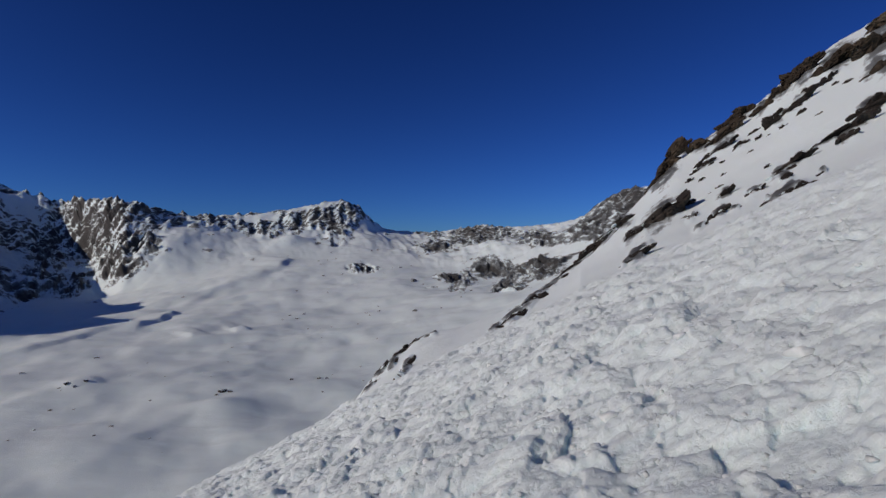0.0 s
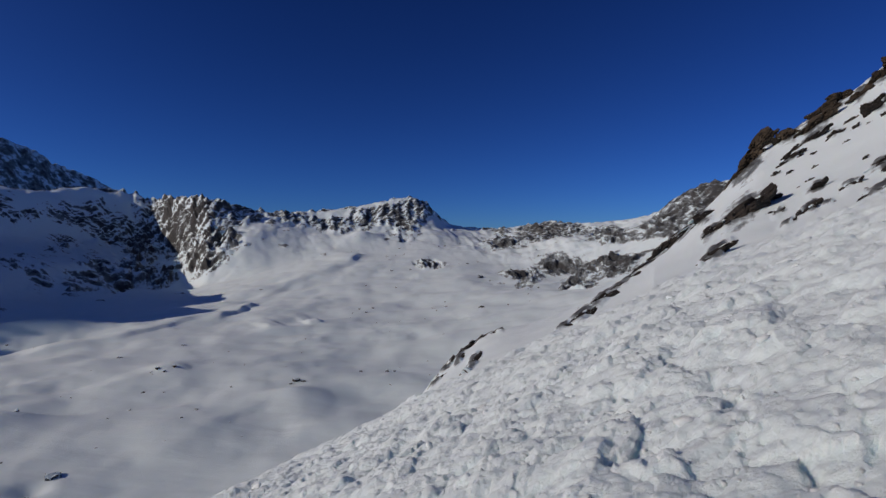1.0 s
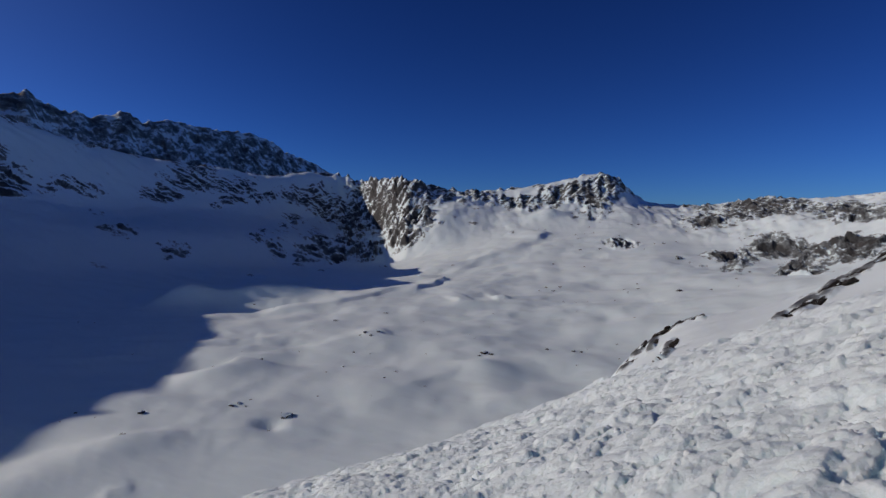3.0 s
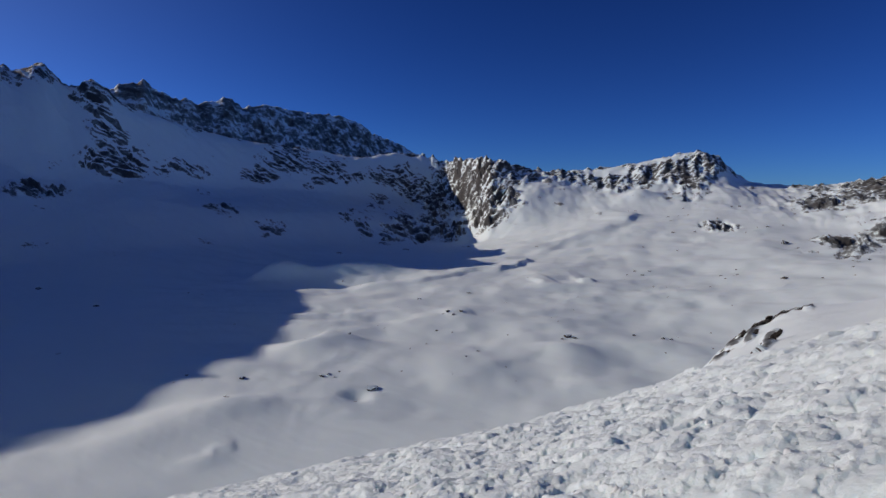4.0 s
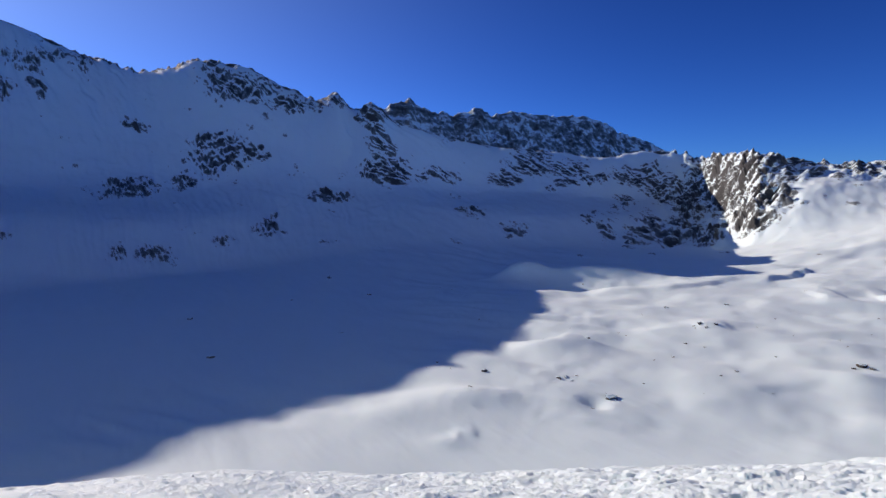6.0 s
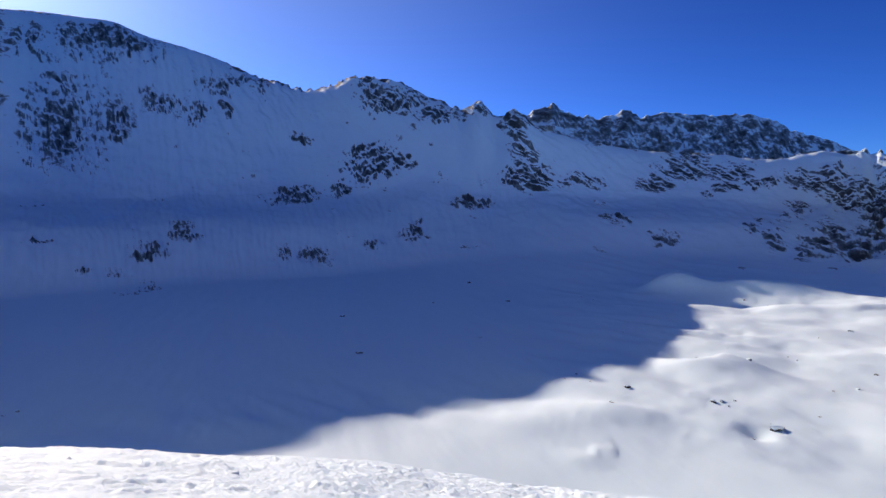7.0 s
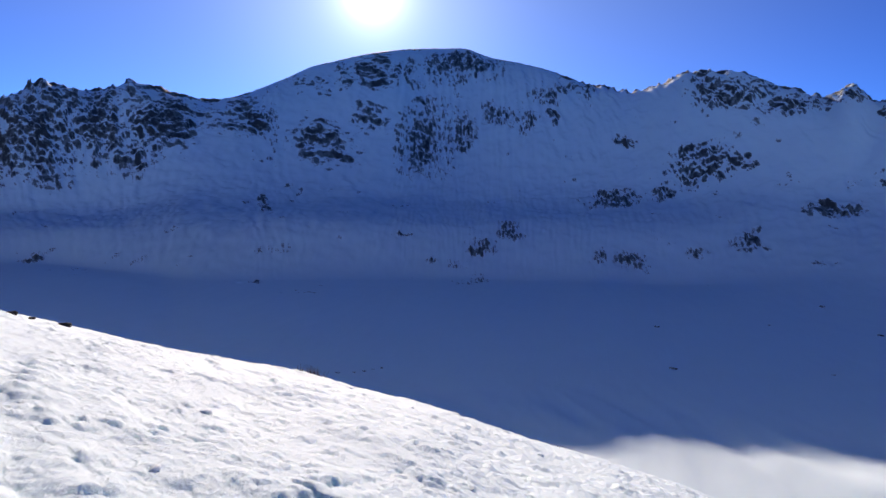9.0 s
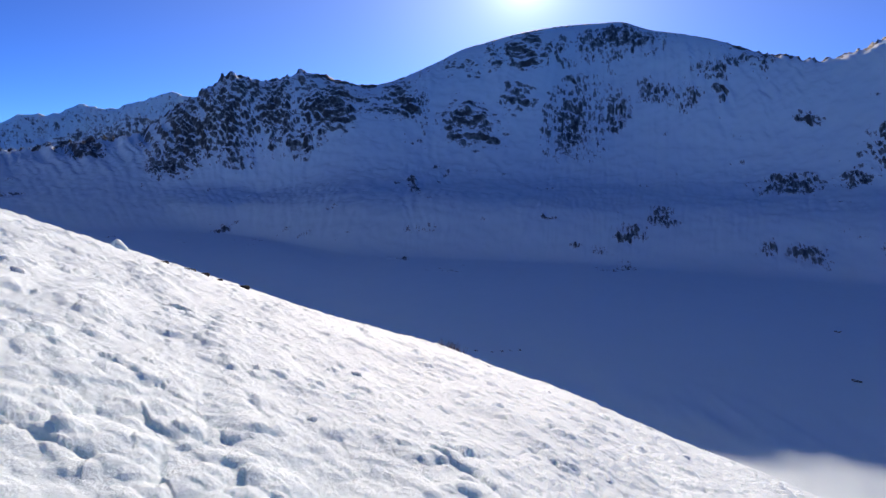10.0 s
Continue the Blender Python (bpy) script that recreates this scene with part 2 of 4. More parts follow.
def land_material():
    """Snow, with bare rock where the ground's own rock layer shows through."""
    m, n, l, p = material("snow_and_rock")
    pos = n.new("ShaderNodeNewGeometry").outputs["Position"]
    att = n.new("ShaderNodeAttribute")
    att.attribute_name = "rock"
    lie = n.new("ShaderNodeAttribute")          # metres across and down the slope
    lie.attribute_name = "strata"
    comb = n.new("ShaderNodeMapping")
    comb.inputs["Scale"].default_value = (0.15, 0.055, 1.0)
    l.new(lie.outputs["Vector"], comb.inputs["Vector"])
    edge = arith(n, l, "MULTIPLY", arith(n, l, "SUBTRACT", noise_node(n, l, pos, 0.30, 8, 0.68), 0.5), 1.0)
    streak = arith(n, l, "MULTIPLY", arith(n, l, "SUBTRACT", noise_node(n, l, comb.outputs[0], 1.0, 8, 0.66), 0.5), 1.2)
    bare = arith(n, l, "ADD", att.outputs["Fac"], arith(n, l, "ADD", edge, streak))
    bare = ramp(n, l, bare, (0.30, (0, 0, 0)), (0.50, (0.74, 0.74, 0.74)), (0.9, (0.96, 0.96, 0.96)))
    snow = mix(n, l, noise_node(n, l, pos, 0.05, 4), (0.70, 0.88, 0.945), (0.735, 0.915, 0.975))
    grain = ramp(n, l, noise_node(n, l, pos, 9.0, 6, 0.7), (0.3, (0.95, 0.96, 0.97)), (0.65, (1, 1, 1)))
    k = n.new("ShaderNodeMixRGB")
    k.blend_type = "MULTIPLY"
    k.inputs[0].default_value = 1
    l.new(snow, k.inputs[1])
    l.new(grain, k.inputs[2])
    rock = rock_colour(n, l, pos, 0.06, 0.6)
    l.new(mix(n, l, bare, k.outputs[0], rock), p.inputs["Base Color"])
    p.inputs["Roughness"].default_value = 0.75
    l.new(arith(n, l, "SUBTRACT", 0.45, arith(n, l, "MULTIPLY", bare, 0.45)), p.inputs["Subsurface Weight"])
    p.inputs["Subsurface Radius"].default_value = (0.10, 0.10, 0.11)
    p.inputs["Subsurface Scale"].default_value = 1.3
    p.inputs["Specular IOR Level"].default_value = 0.25
    b1 = n.new("ShaderNodeBump")
    b1.inputs["Strength"].default_value, b1.inputs["Distance"].default_value = 0.75, 0.05
    l.new(noise_node(n, l, pos, 13.0, 8, 0.66), b1.inputs["Height"])
    b2 = n.new("ShaderNodeBump")
    b2.inputs["Distance"].default_value = 3.2
    l.new(arith(n, l, "MULTIPLY", bare, 0.9), b2.inputs["Strength"])
    l.new(noise_node(n, l, pos, 0.45, 8, 0.65), b2.inputs["Height"])
    turn = n.new("ShaderNodeMapping")           # wind-packed drifts, drawn out across the wind
    turn.inputs["Rotation"].default_value, turn.inputs["Scale"].default_value = (0, 0, radians(-32)), (0.25, 1.0, 0.6)
    l.new(pos, turn.inputs["Vector"])
    b3 = n.new("ShaderNodeBump")
    b3.inputs["Strength"].default_value, b3.inputs["Distance"].default_value = 0.4, 1.4
    l.new(noise_node(n, l, turn.outputs[0], 0.09, 3, 0.5), b3.inputs["Height"])
    l.new(b1.outputs[0], b3.inputs["Normal"])
    l.new(b3.outputs[0], b2.inputs["Normal"])
    l.new(b2.outputs[0], p.inputs["Normal"])
    return m


LAND = land_material()

# ---------------------------------------------------------------- ground: one sheet to the horizon
# Crags that stand out of the snow: bearing, height angle, half width, half height (degrees from the stand).
CRAGS_1 = [(-17.6, 5.1, 2.5, 1.2), (-14.8, 1.7, 2.2, 0.8), (-10.3, -2.0, 2.8, 0.8), (-9.8, 1.2, 3.1, 0.7), (-7.1, -4.1, 1.7, 1.1), (-5.7, -2.3, 3.5, 1.2), (-3.9, 1.4, 3.5, 0.9), (-0.9, -3.2, 1.9, 0.8), (0.8, 0.4, 2.1, 0.7), (8.5, -2.1, 1.7, 0.4), (8.9, 3.6, 1.9, 1.2), (10.5, -5.0, 0.4, 0.3), (11.3, 2.9, 1.8, 2.1), (13.3, 3.4, 2.0, 1.2), (13.6, -4.4, 1.2, 0.3), (15.6, 2.4, 1.9, 1.1), (18.6, 1.8, 2.5, 1.0), (22.7, 2.1, 2.6, 1.1), (26.6, 2.9, 2.5, 1.2), (28.7, 0.3, 2.2, 1.1), (30.8, 2.9, 2.5, 1.4), (30.9, -1.5, 2.4, 1.6), (34.0, 3.4, 2.3, 1.6), (32.8, 1.2, 2.2, 2.0)]
CRAGS_2 = [(37.7, -3.3, 0.8, 1.0), (38.4, 0.9, 1.7, 1.2), (39.6, -2.7, 1.9, 1.5), (40.8, 2.4, 2.2, 1.2), (41.9, -0.3, 1.3, 0.7), (43.1, -2.8, 1.4, 1.3), (45.1, -1.8, 1.2, 0.7), (47.3, 3.6, 2.0, 1.3), (50.7, 4.5, 2.4, 1.2), (52.6, -2.7, 1.3, 0.9), (36.0, 0.5, 1.5, 1.5), (36.3, -2.0, 1.4, 1.2), (53.6, 2.7, 1.3, 0.7), (57.8, -1.1, 1.8, 0.9), (60.0, 2.5, 2.1, 0.8), (66.0, 3.4, 2.6, 1.6), (66.6, 6.2, 1.6, 1.5), (67.5, 8.3, 1.3, 1.3), (71.0, 10.0, 1.0, 0.8), (71.5, 0.8, 2.1, 0.8), (74.4, 9.7, 2.6, 1.0), (77.4, -2.4, 1.5, 0.8), (79.1, 4.6, 1.2, 0.9), (79.7, 11.3, 4.1, 1.5), (81.8, 4.3, 2.9, 2.3), (82.1, -3.6, 1.2, 0.6)]
CRAGS_3 = [(83.2, 6.1, 1.4, 0.8), (85.5, 1.9, 1.7, 0.7), (87.8, -5.2, 1.6, 1.0), (89.1, 7.2, 1.1, 0.5), (90.0, 1.3, 2.5, 0.8), (90.7, -4.7, 0.7, 0.8), (95.5, 12.1, 2.9, 1.0), (96.4, 9.8, 0.8, 1.0), (99.1, 9.4, 0.9, 1.3), (100.5, -2.5, 1.4, 1.1), (101.7, 9.7, 1.4, 1.2), (103.6, -4.3, 1.3, 1.1), (105.1, 7.6, 1.1, 2.2), (105.5, 14.5, 4.0, 1.3), (108.2, -5.8, 0.4, 0.4), (108.9, 7.3, 3.1, 3.5), (111.3, -2.9, 0.9, 0.2), (113.9, 13.4, 4.4, 1.5), (114.6, 8.8, 2.2, 1.0), (119.6, 6.5, 3.6, 1.9), (121.1, 12.1, 3.6, 1.1), (125.3, 0.1, 0.6, 0.6), (126.9, 8.2, 2.6, 2.1), (127.4, 8.1, 2.9, 1.5)]
CRAGS_4 = [(-18.6, 4.4, 2.8, 1.7), (-15.8, 3.2, 1.8, 0.9), (44.5, 1.9, 1.8, 0.7), (48.2, 1.5, 1.5, 0.6), (34.5, -2.8, 1.1, 1.2), (41.2, -3.6, 1.0, 0.8), (133.6, 7.7, 2.5, 1.9), (133.7, 7.6, 3.7, 2.5), (136.8, 4.5, 1.5, 2.0), (139.0, 6.6, 3.0, 3.4), (142.9, 6.3, 3.4, 3.9), (146.7, 3.9, 2.5, 3.1), (148.6, 1.7, 1.9, 1.8), (154.8, 2.3, 1.7, 0.6)]
# Rocks of the open hillside: bearing, height angle, half length, half thickness (degrees), lean.
RIDGE_ROCKS = [(-22.0, 7.5, 2.75, 1.15, 58), (-23.3, 9.5, 1.2, 0.76, 40), (-25.0, 9.8, 1.61, 0.91, 20), (-27.3, 10.7, 1.79, 0.9, 40), (-28.2, 12.0, 1.46, 0.89, 35), (-30.5, 12.6, 1.12, 0.51, 30), (-31.7, 13.7, 1.51, 0.71, 45), (-33.2, 15.1, 1.89, 1.09, 42), (-36.0, 15.9, 1.92, 1.15, 30), (-38.3, 16.3, 1.3, 1.02, 40), (-38.7, 17.9, 1.2, 0.83, 45), (-38.5, 14.5, 1.16, 0.79, 40)]
SLOPE_ROCKS = [(-26.9, 9.3, 1.48, 0.37, 35), (-25.5, 7.9, 1.07, 0.27, 35), (-31.2, 11.2, 0.56, 1.01, 75), (-33.2, 12.7, 1.39, 0.45, 40), (-32.4, 12.0, 0.9, 0.35, 35), (-38.2, 11.7, 1.58, 0.61, 35), (-37.4, 10.5, 1.41, 0.52, 35), (-36.6, 9.4, 0.86, 0.43, 30), (-35.3, 9.4, 1.84, 0.29, 32), (-32.7, 7.6, 1.75, 0.4, 36), (-31.6, 6.7, 1.31, 0.4, 35), (-29.7, 5.2, 1.03, 0.36, 38), (-32.3, 5.0, 2.01, 0.5, 28), (-28.6, 9.5, 0.73, 0.31, 40)]
SLOPE_STONES = [(-27.3, 5.1, 1.05, 0.42, 45), (-26.9, 3.4, 1.06, 0.42, 40), (-25.2, 2.1, 0.75, 0.32, 45), (-24.5, 3.0, 0.65, 0.27, 40), (-34.8, 6.5, 0.39, 0.19, 20), (-32.1, 6.3, 0.5, 0.45, 45), (-28.1, 3.7, 0.52, 0.16, 30), (-30.8, 4.4, 0.41, 0.15, 30)]
SPUR_ROCKS = [(-21.7, 3.1, 3.42, 1.1, 42), (-23.5, 4.1, 1.2, 0.49, 25), (-19.3, 1.3, 1.46, 0.62, 45), (-18.2, 2.7, 1.01, 0.85, 40), (-16.4, 1.0, 2.39, 0.68, 38), (-14.8, -0.4, 1.61, 0.46, 40), (-13.2, -1.9, 1.27, 0.35, 40), (-11.8, -3.4, 1.28, 0.35, 40), (-19.7, -0.5, 1.79, 0.5, 38), (-18.5, -1.4, 0.62, 0.22, 35)]
STRIP_ROCKS = [(-9.2, -5.5, 1.64, 0.47, 40), (-7.3, -7.2, 1.53, 0.53, 38), (-5.4, -8.5, 1.06, 0.35, 38), (-15.4, -4.2, 1.14, 0.17, 38), (-13.8, -5.1, 0.46, 0.17, 30), (-10.6, -4.3, 0.93, 0.29, 40)]
FOOT_ROCKS = [(7.9, -14.3, 1.17, 0.23, 45), (6.6, -12.7, 1.3, 0.35, 52), (4.9, -11.1, 1.54, 0.3, 45), (2.8, -9.7, 1.66, 0.24, 28), (1.2, -9.0, 0.71, 0.18, 10), (3.8, -12.2, 1.3, 0.36, 54), (5.3, -12.0, 0.94, 0.24, 57)]
HILL_ROCKS = RIDGE_ROCKS + SLOPE_ROCKS + SLOPE_STONES + SPUR_ROCKS + STRIP_ROCKS + FOOT_ROCKS
CRAGS = np.array(CRAGS_1 + CRAGS_2 + CRAGS_3 + CRAGS_4)


def sheet(name, r, az, z, rock=None, across=None, down=None):
    """A mesh of a grid of distances (rows x bearings), closed if the bearings go round."""
    rows, cols = r.shape
    a = np.radians(az)
    co = np.stack([-r * np.sin(a), r * np.cos(a), z], -1).reshape(-1, 3)
    closed = abs(az[-1] - az[0]) > 350
    c = np.arange(cols if closed else cols - 1)
    i = np.arange(rows - 1)[:, None] * cols
    quads = np.stack([i + c, i + (c + 1) % cols, i + cols + (c + 1) % cols, i + cols + c], -1).reshape(-1, 4)
    me = bpy.data.meshes.new(name)
    me.vertices.add(len(co))
    me.vertices.foreach_set("co", co.ravel().astype(np.float32))
    me.loops.add(quads.size)
    me.loops.foreach_set("vertex_index", quads.ravel().astype(np.int32))
    me.polygons.add(len(quads))
    me.polygons.foreach_set("loop_start", np.arange(0, quads.size, 4, dtype=np.int32))
    me.update(calc_edges=True)
    me.polygons.foreach_set("use_smooth", np.ones(len(quads), dtype=bool))
    if rock is not None:
        me.attributes.new("rock", "FLOAT", "POINT").data.foreach_set("value", rock.ravel().astype(np.float32))
    if across is not None:
        strata = np.stack([across, down, 0 * down], -1).reshape(-1, 3)
        me.attributes.new("strata", "FLOAT_VECTOR", "POINT").data.foreach_set("vector", strata.ravel().astype(np.float32))
    me.materials.append(LAND)
    return new(name, me)


def near_rows(count, far=35.0):
    g = np.geomspace(0.35, far, 4000)
    dens = np.cumsum(1 / np.maximum(g, 1.3) * np.gradient(g))
    return np.interp(np.linspace(dens[0], dens[-1], count), dens, g)


def heaps(x, y, r, az, e):
    """Height of the loose avalanche snow over the smooth slope."""
    left = smooth(30, 95, az)
    wx, wy = x + 0.22 * gnoise(x / 0.7, y / 0.7, 2.0) + 0.06 * gnoise(x / 0.17, y / 0.17, 3.0), y + 0.22 * gnoise(x / 0.7, y / 0.7, 12.0)
    big = gnoise(wx / 2.1, wy / 2.1, 0.3)
    grow = 1.3 - 0.47 * left
    lumps = puffs(wx / grow, wy / grow, 0.5, 4, 0.5)
    c1 = clods(wx / 0.85 + 7, wy / 0.85, 31)
    c2 = clods(wx / 0.40 + 40, wy / 0.40, 11)
    fx, fy = x + 0.05 * gnoise(x / 0.11, y / 0.11, 4.0), y + 0.05 * gnoise(x / 0.11, y / 0.11, 14.0)
    c3 = clods(fx / 0.17 + 90, fy / 0.17, 53)
    c4 = clods(fx / 0.075 + 15, fy / 0.075, 77)
    where = smooth(-0.25, 0.25, gnoise(x / 1.3 + 8, y / 1.3, 21.0))
    grain = smooth(-0.2, 0.3, gnoise(x / 0.8 + 5, y / 0.8, 33.0))
    swell = fbm(x / 5.0, y / 5.0, 1.7, 3) * smooth(2, 12, r)
    # the slide ran down and along the slope: low steps across it
    along, cross = (x * 0.5 + y * 0.87), (y * 0.5 - x * 0.87)
    steps = smooth(0.0, 0.3, gnoise(along / 3.2, cross / 1.0, 6.0)) + (0.45 - 0.3 * left) * smooth(0.0, 0.25, gnoise(along / 1.3, cross / 0.4, 16.0))
    ragged = 0.16 * fbm(x / 0.26, y / 0.26, 41.0, 3, 0.6)
    plates = sum(smooth(-0.035, 0.035, gnoise(along / (1.9 - 0.4 * k), cross / (0.95 - 0.2 * k), 51.0 + 7 * k) + ragged) * (1.0 - 0.25 * k) for k in range(3))
    h = ((0.040 - 0.026 * left) * (plates - 1.1) + (0.25 - 0.14 * left) * big + (0.09 - 0.065 * left) * lumps + (0.12 - 0.095 * left) * (c1 - 0.4) + (0.13 - 0.06 * left) * (0.35 + 0.65 * where) * (c2 - 0.35)
         + (0.050 + 0.002 * left) * (0.3 + 0.7 * grain) * (c3 - 0.35) + 0.016 * grain * (c4 - 0.35) * (1 - smooth(8, 18, r))
         + left * where * (0.09 * np.maximum(c2 - 0.62, 0) + 0.06 * np.maximum(c3 - 0.6, 0)) + 0.04 * steps + 0.26 * swell)
    return h * (1 - smooth(0.95, 1.3, r / e)) * smooth(0.3, 2.0, r) - 0.03


# Swells and drifts of the valley floor: bearing, distance, half length across, half length along the view (m), height (m).
MOUNDS = [(46.3, 288, 16, 9, 5.0), (49.8, 276, 14, 9, 3.4), (33.6, 335, 22, 14, 3.2), (21.9, 272, 16, 12, 4.2), (59.3, 166, 7, 3, 1.2),
          (51.9, 507, 24, 6, 16.0), (46.0, 505, 40, 7, 10.5), (41.0, 503, 32, 7, 7.0), (15.7, 840, 24, 12, 10), (48.0, 474, 46, 9, -7.0), (44.0, 205, 6, 3, -2.8), (42.6, 206, 4, 3, 1.2), (24, 430, 18, 8, 2.5),
          (12.5, 300, 30, 14, 3), (57.5, 205, 20, 9, 2.4), (68.5, 190, 22, 10, 2.2), (31, 240, 26, 12, 2.0), (20, 395, 30, 12, 2.0)]


def mounds(x, y):
    total = 0
    for az, r, across, along, high in MOUNDS:
        a = radians(az)
        dx, dy = x + r * math.sin(a), y - r * math.cos(a)
        u, v = dx * math.cos(a) + dy * math.sin(a), -dx * math.sin(a) + dy * math.cos(a)
        total = total + high * np.exp(-(u / across) ** 2 - (v / np.where(v > 0, along, 1.6 * along)) ** 2)
    return total


def spot(az, el, start=1.35):
    """Distance and height at which the ground beyond the near slope is seen under a bearing and height angle."""
    a = np.array([float(az), az + 0.01])
    rk, zk, near = land(a)
    r = np.concatenate([np.linspace(rk[2, 0] * start, 300, 900), np.linspace(301, rk[10, 0], 1200)])[:, None] * np.ones((1, 2))
    z = profile(rk, zk, near, r)[:, 0]
    seen = np.degrees(np.arctan2(z, r[:, 0]))
    k = np.nonzero(seen >= el)[0]
    k = k[0] if len(k) else np.argmin(np.abs(seen - el))
    return r[k, 0], z[k]


# Wind drifts with a soft back and a sharp lee side: two ends (bearing, height angle), height and lee width (m).
DRIFTS = [((29.2, -7.2), (26.0, -5.9), 4.0, 3.5), ((44.0, -9.1), (38.0, -8.6), 2.0, 3), ((37.5, -8.5), (33.0, -7.6), 2.2, 3), ((33.0, -7.6), (30.0, -7.0), 1.6, 3),
          ((24.8, -5.0), (15.8, -1.5), 3.5, 9), ((16.9, -1.9), (15.2, -1.2), 3.4, 6), ((25.0, -8.6), (23.2, -8.4), 2.2, 4), ((20.8, -8.4), (19.5, -8.3), 1.8, 4), ((23.4, -0.8), (21.4, -0.5), 1.2, 5),
          ((19.7, -0.8), (18.4, -0.6), 1.2, 5), ((58.8, -24.1), (56.5, -23.7), 0.9, 0.6), ((47.6, -14.5), (44.6, -14.1), 2.0, 2.0), ((52.5, -14.9), (50.0, -14.4), 1.0, 2), ((34.6, -12.1), (32.0, -11.9), 1.2, 2),
          ((49.0, -17.0), (45.0, -16.2), 0.8, 2.5), ((30.0, -17.0), (25.0, -15.5), 0.9, 3), ((40.0, -12.8), (36.0, -12.2), 0.9, 3)]


def drifts(x, y):
    total = 0
    for one, two, high, lee in DRIFTS:
        ends = []
        for az, el in (one, two):
            d, _ = spot(az, el)
            ends.append(np.array([-d * math.sin(radians(az)), d * math.cos(radians(az))]))
        along = ends[1] - ends[0]
        length = np.linalg.norm(along)
        along = along / length
        side = np.array([along[1], -along[0]])           # the lee side, away from the sun
        if side[0] < 0:
            side = -side
        u = (x - ends[0][0]) * along[0] + (y - ends[0][1]) * along[1]
        v = (x - ends[0][0]) * side[0] + (y - ends[0][1]) * side[1] + 2.5 * lee * gnoise(u / (6 * lee), 0 * u, high) 
        fade = smooth(-0.25 * length, 0.2 * length, u) * (1 - smooth(0.75 * length, 1.2 * length, u))
        total = total + high * fade * np.exp(-(v / np.where(v > 0, lee, 7 * lee)) ** 2)
    return total


def build_ground():
    az = np.concatenate([np.arange(-42.0, 164.0, 0.16), np.arange(164.0, 318.0, 1.0)])
    az0 = np.where(az > 260, az - 360, az)
    rk, zk, near = land(az0)
    g = (near_rows(600) - 0.35) / (35.0 - 0.35)
    rows = [-0.06 + 0 * rk[:1], 0.35 + g[:, None] * (rk[3] - 0.35)]
    first = 1 + len(g)
    for k, count in zip(range(3, len(rk) - 1), (66, 24, 76, 60, 38, 32, 150, 12, 8, 6)):
        s = np.linspace(0, 1, count + 1)[1:, None]
        rows.append(rk[k] + s * (rk[k + 1] - rk[k]))
    r_all = np.concatenate(rows)
    z_all = profile(rk, zk, near, r_all)
    a = np.radians(az)[None]
    x, y = -r_all[:first] * np.sin(a), r_all[:first] * np.cos(a)
    z_all[:first] += heaps(x, y, r_all[:first], az0[None], rk[2])
    # all that lies beyond the near slope
    r, z = r_all[first:], z_all[first:]
    x, y = -r * np.sin(a), r * np.cos(a)
    el = np.degrees(np.arctan2(z, r))
    down = np.cumsum(np.hypot(np.diff(r, axis=0, prepend=r[:1]), np.diff(z, axis=0, prepend=z[:1])), axis=0)
    arc = a * np.where(r < 1.15 * rk[4], rk[4], rk[10])
    # rolling floor with wind drifts; the lake lies level
    floor = smooth(140, 230, r) * (1 - smooth(0.92, 1.1, r / rk[7]))
    lake = smooth(56, 72, az0)[None] * (1 - smooth(160, 190, az0)[None]) * smooth(190, 260, r)
    wind_x, wind_y = x * 0.85 + y * 0.53, y * 0.85 - x * 0.53
    rolls = 4.5 * fbm(x / 95, y / 95, 2.2, 3) + 1.9 * fbm(x / 38, y / 38, 6.6, 3) + 0.08 * fbm(x / 12, y / 8, 3.3, 3) + 1.0 * (ridged((x * 0.8 + y * 0.6) / 150, (y * 0.8 - x * 0.6) / 42, 1.2, 2) - 0.8)
    rolls = rolls + 2.6 * fbm(wind_x / 120, wind_y / 30, 5.2, 2) + 1.7 * smooth(-0.15, 0.25, gnoise(x / 90, y / 90, 7.0)) * (ridged(wind_x / 70, wind_y / 16, 4.2, 3) - 0.8)
    z = z + floor * ((1 - 0.95 * lake) * rolls + 0.2 * fbm(x / 40, y / 12, 8.8, 3)) + (mounds(x, y) + drifts(x, y)) * smooth(120, 150, r)
    # the open hillside: gentle waves of wind-packed snow
    hill = smooth(1.3, 1.8, r / rk[2]) * (1 - smooth(150, 240, r)) * (1 - smooth(5, 20, az0))[None]
    z = z + hill * (0.8 * fbm(x / 24, y / 24, 4.4, 3) + 0.12 * fbm(x / 5, y / 5, 2.4, 3))
    # mountain sides: gullies and ribs that run down the slope and fan out below the summits
    side = smooth(0.95, 1.25, r / rk[7]) * (1 - smooth(1.0, 1.1, r / rk[10]))
    high = smooth(rk[9], rk[10], r)
    fan = 0.22 - 0.40 * smooth(106, 132, az0) + 0.62 * smooth(132, 148, az0)
    fall = arc - fan[None] * (down - down[-27]) + 20 * fbm(x / 70, y / 70, z / 70, 4, 0.55)
    lean = np.radians(38.0 * (smooth(33, 37, az0) - smooth(96, 110, az0)))[None]
    u_bed, w_bed = fall * np.cos(lean) - down * np.sin(lean), fall * np.sin(lean) + down * np.cos(lean)
    ribs = ridged(u_bed / 38, w_bed / 210, 5.5, 3, 0.5) - 0.95
    west = smooth(60, 70, az0)[None] * (1 - smooth(158, 166, az0))[None]
    fans = ridged(fall / 75, down / 420, 9.5, 3, 0.5) - 0.95
    calm = 1 - 0.92 * smooth(92, 98, az0)[None] * (1 - smooth(124, 130, az0))[None]
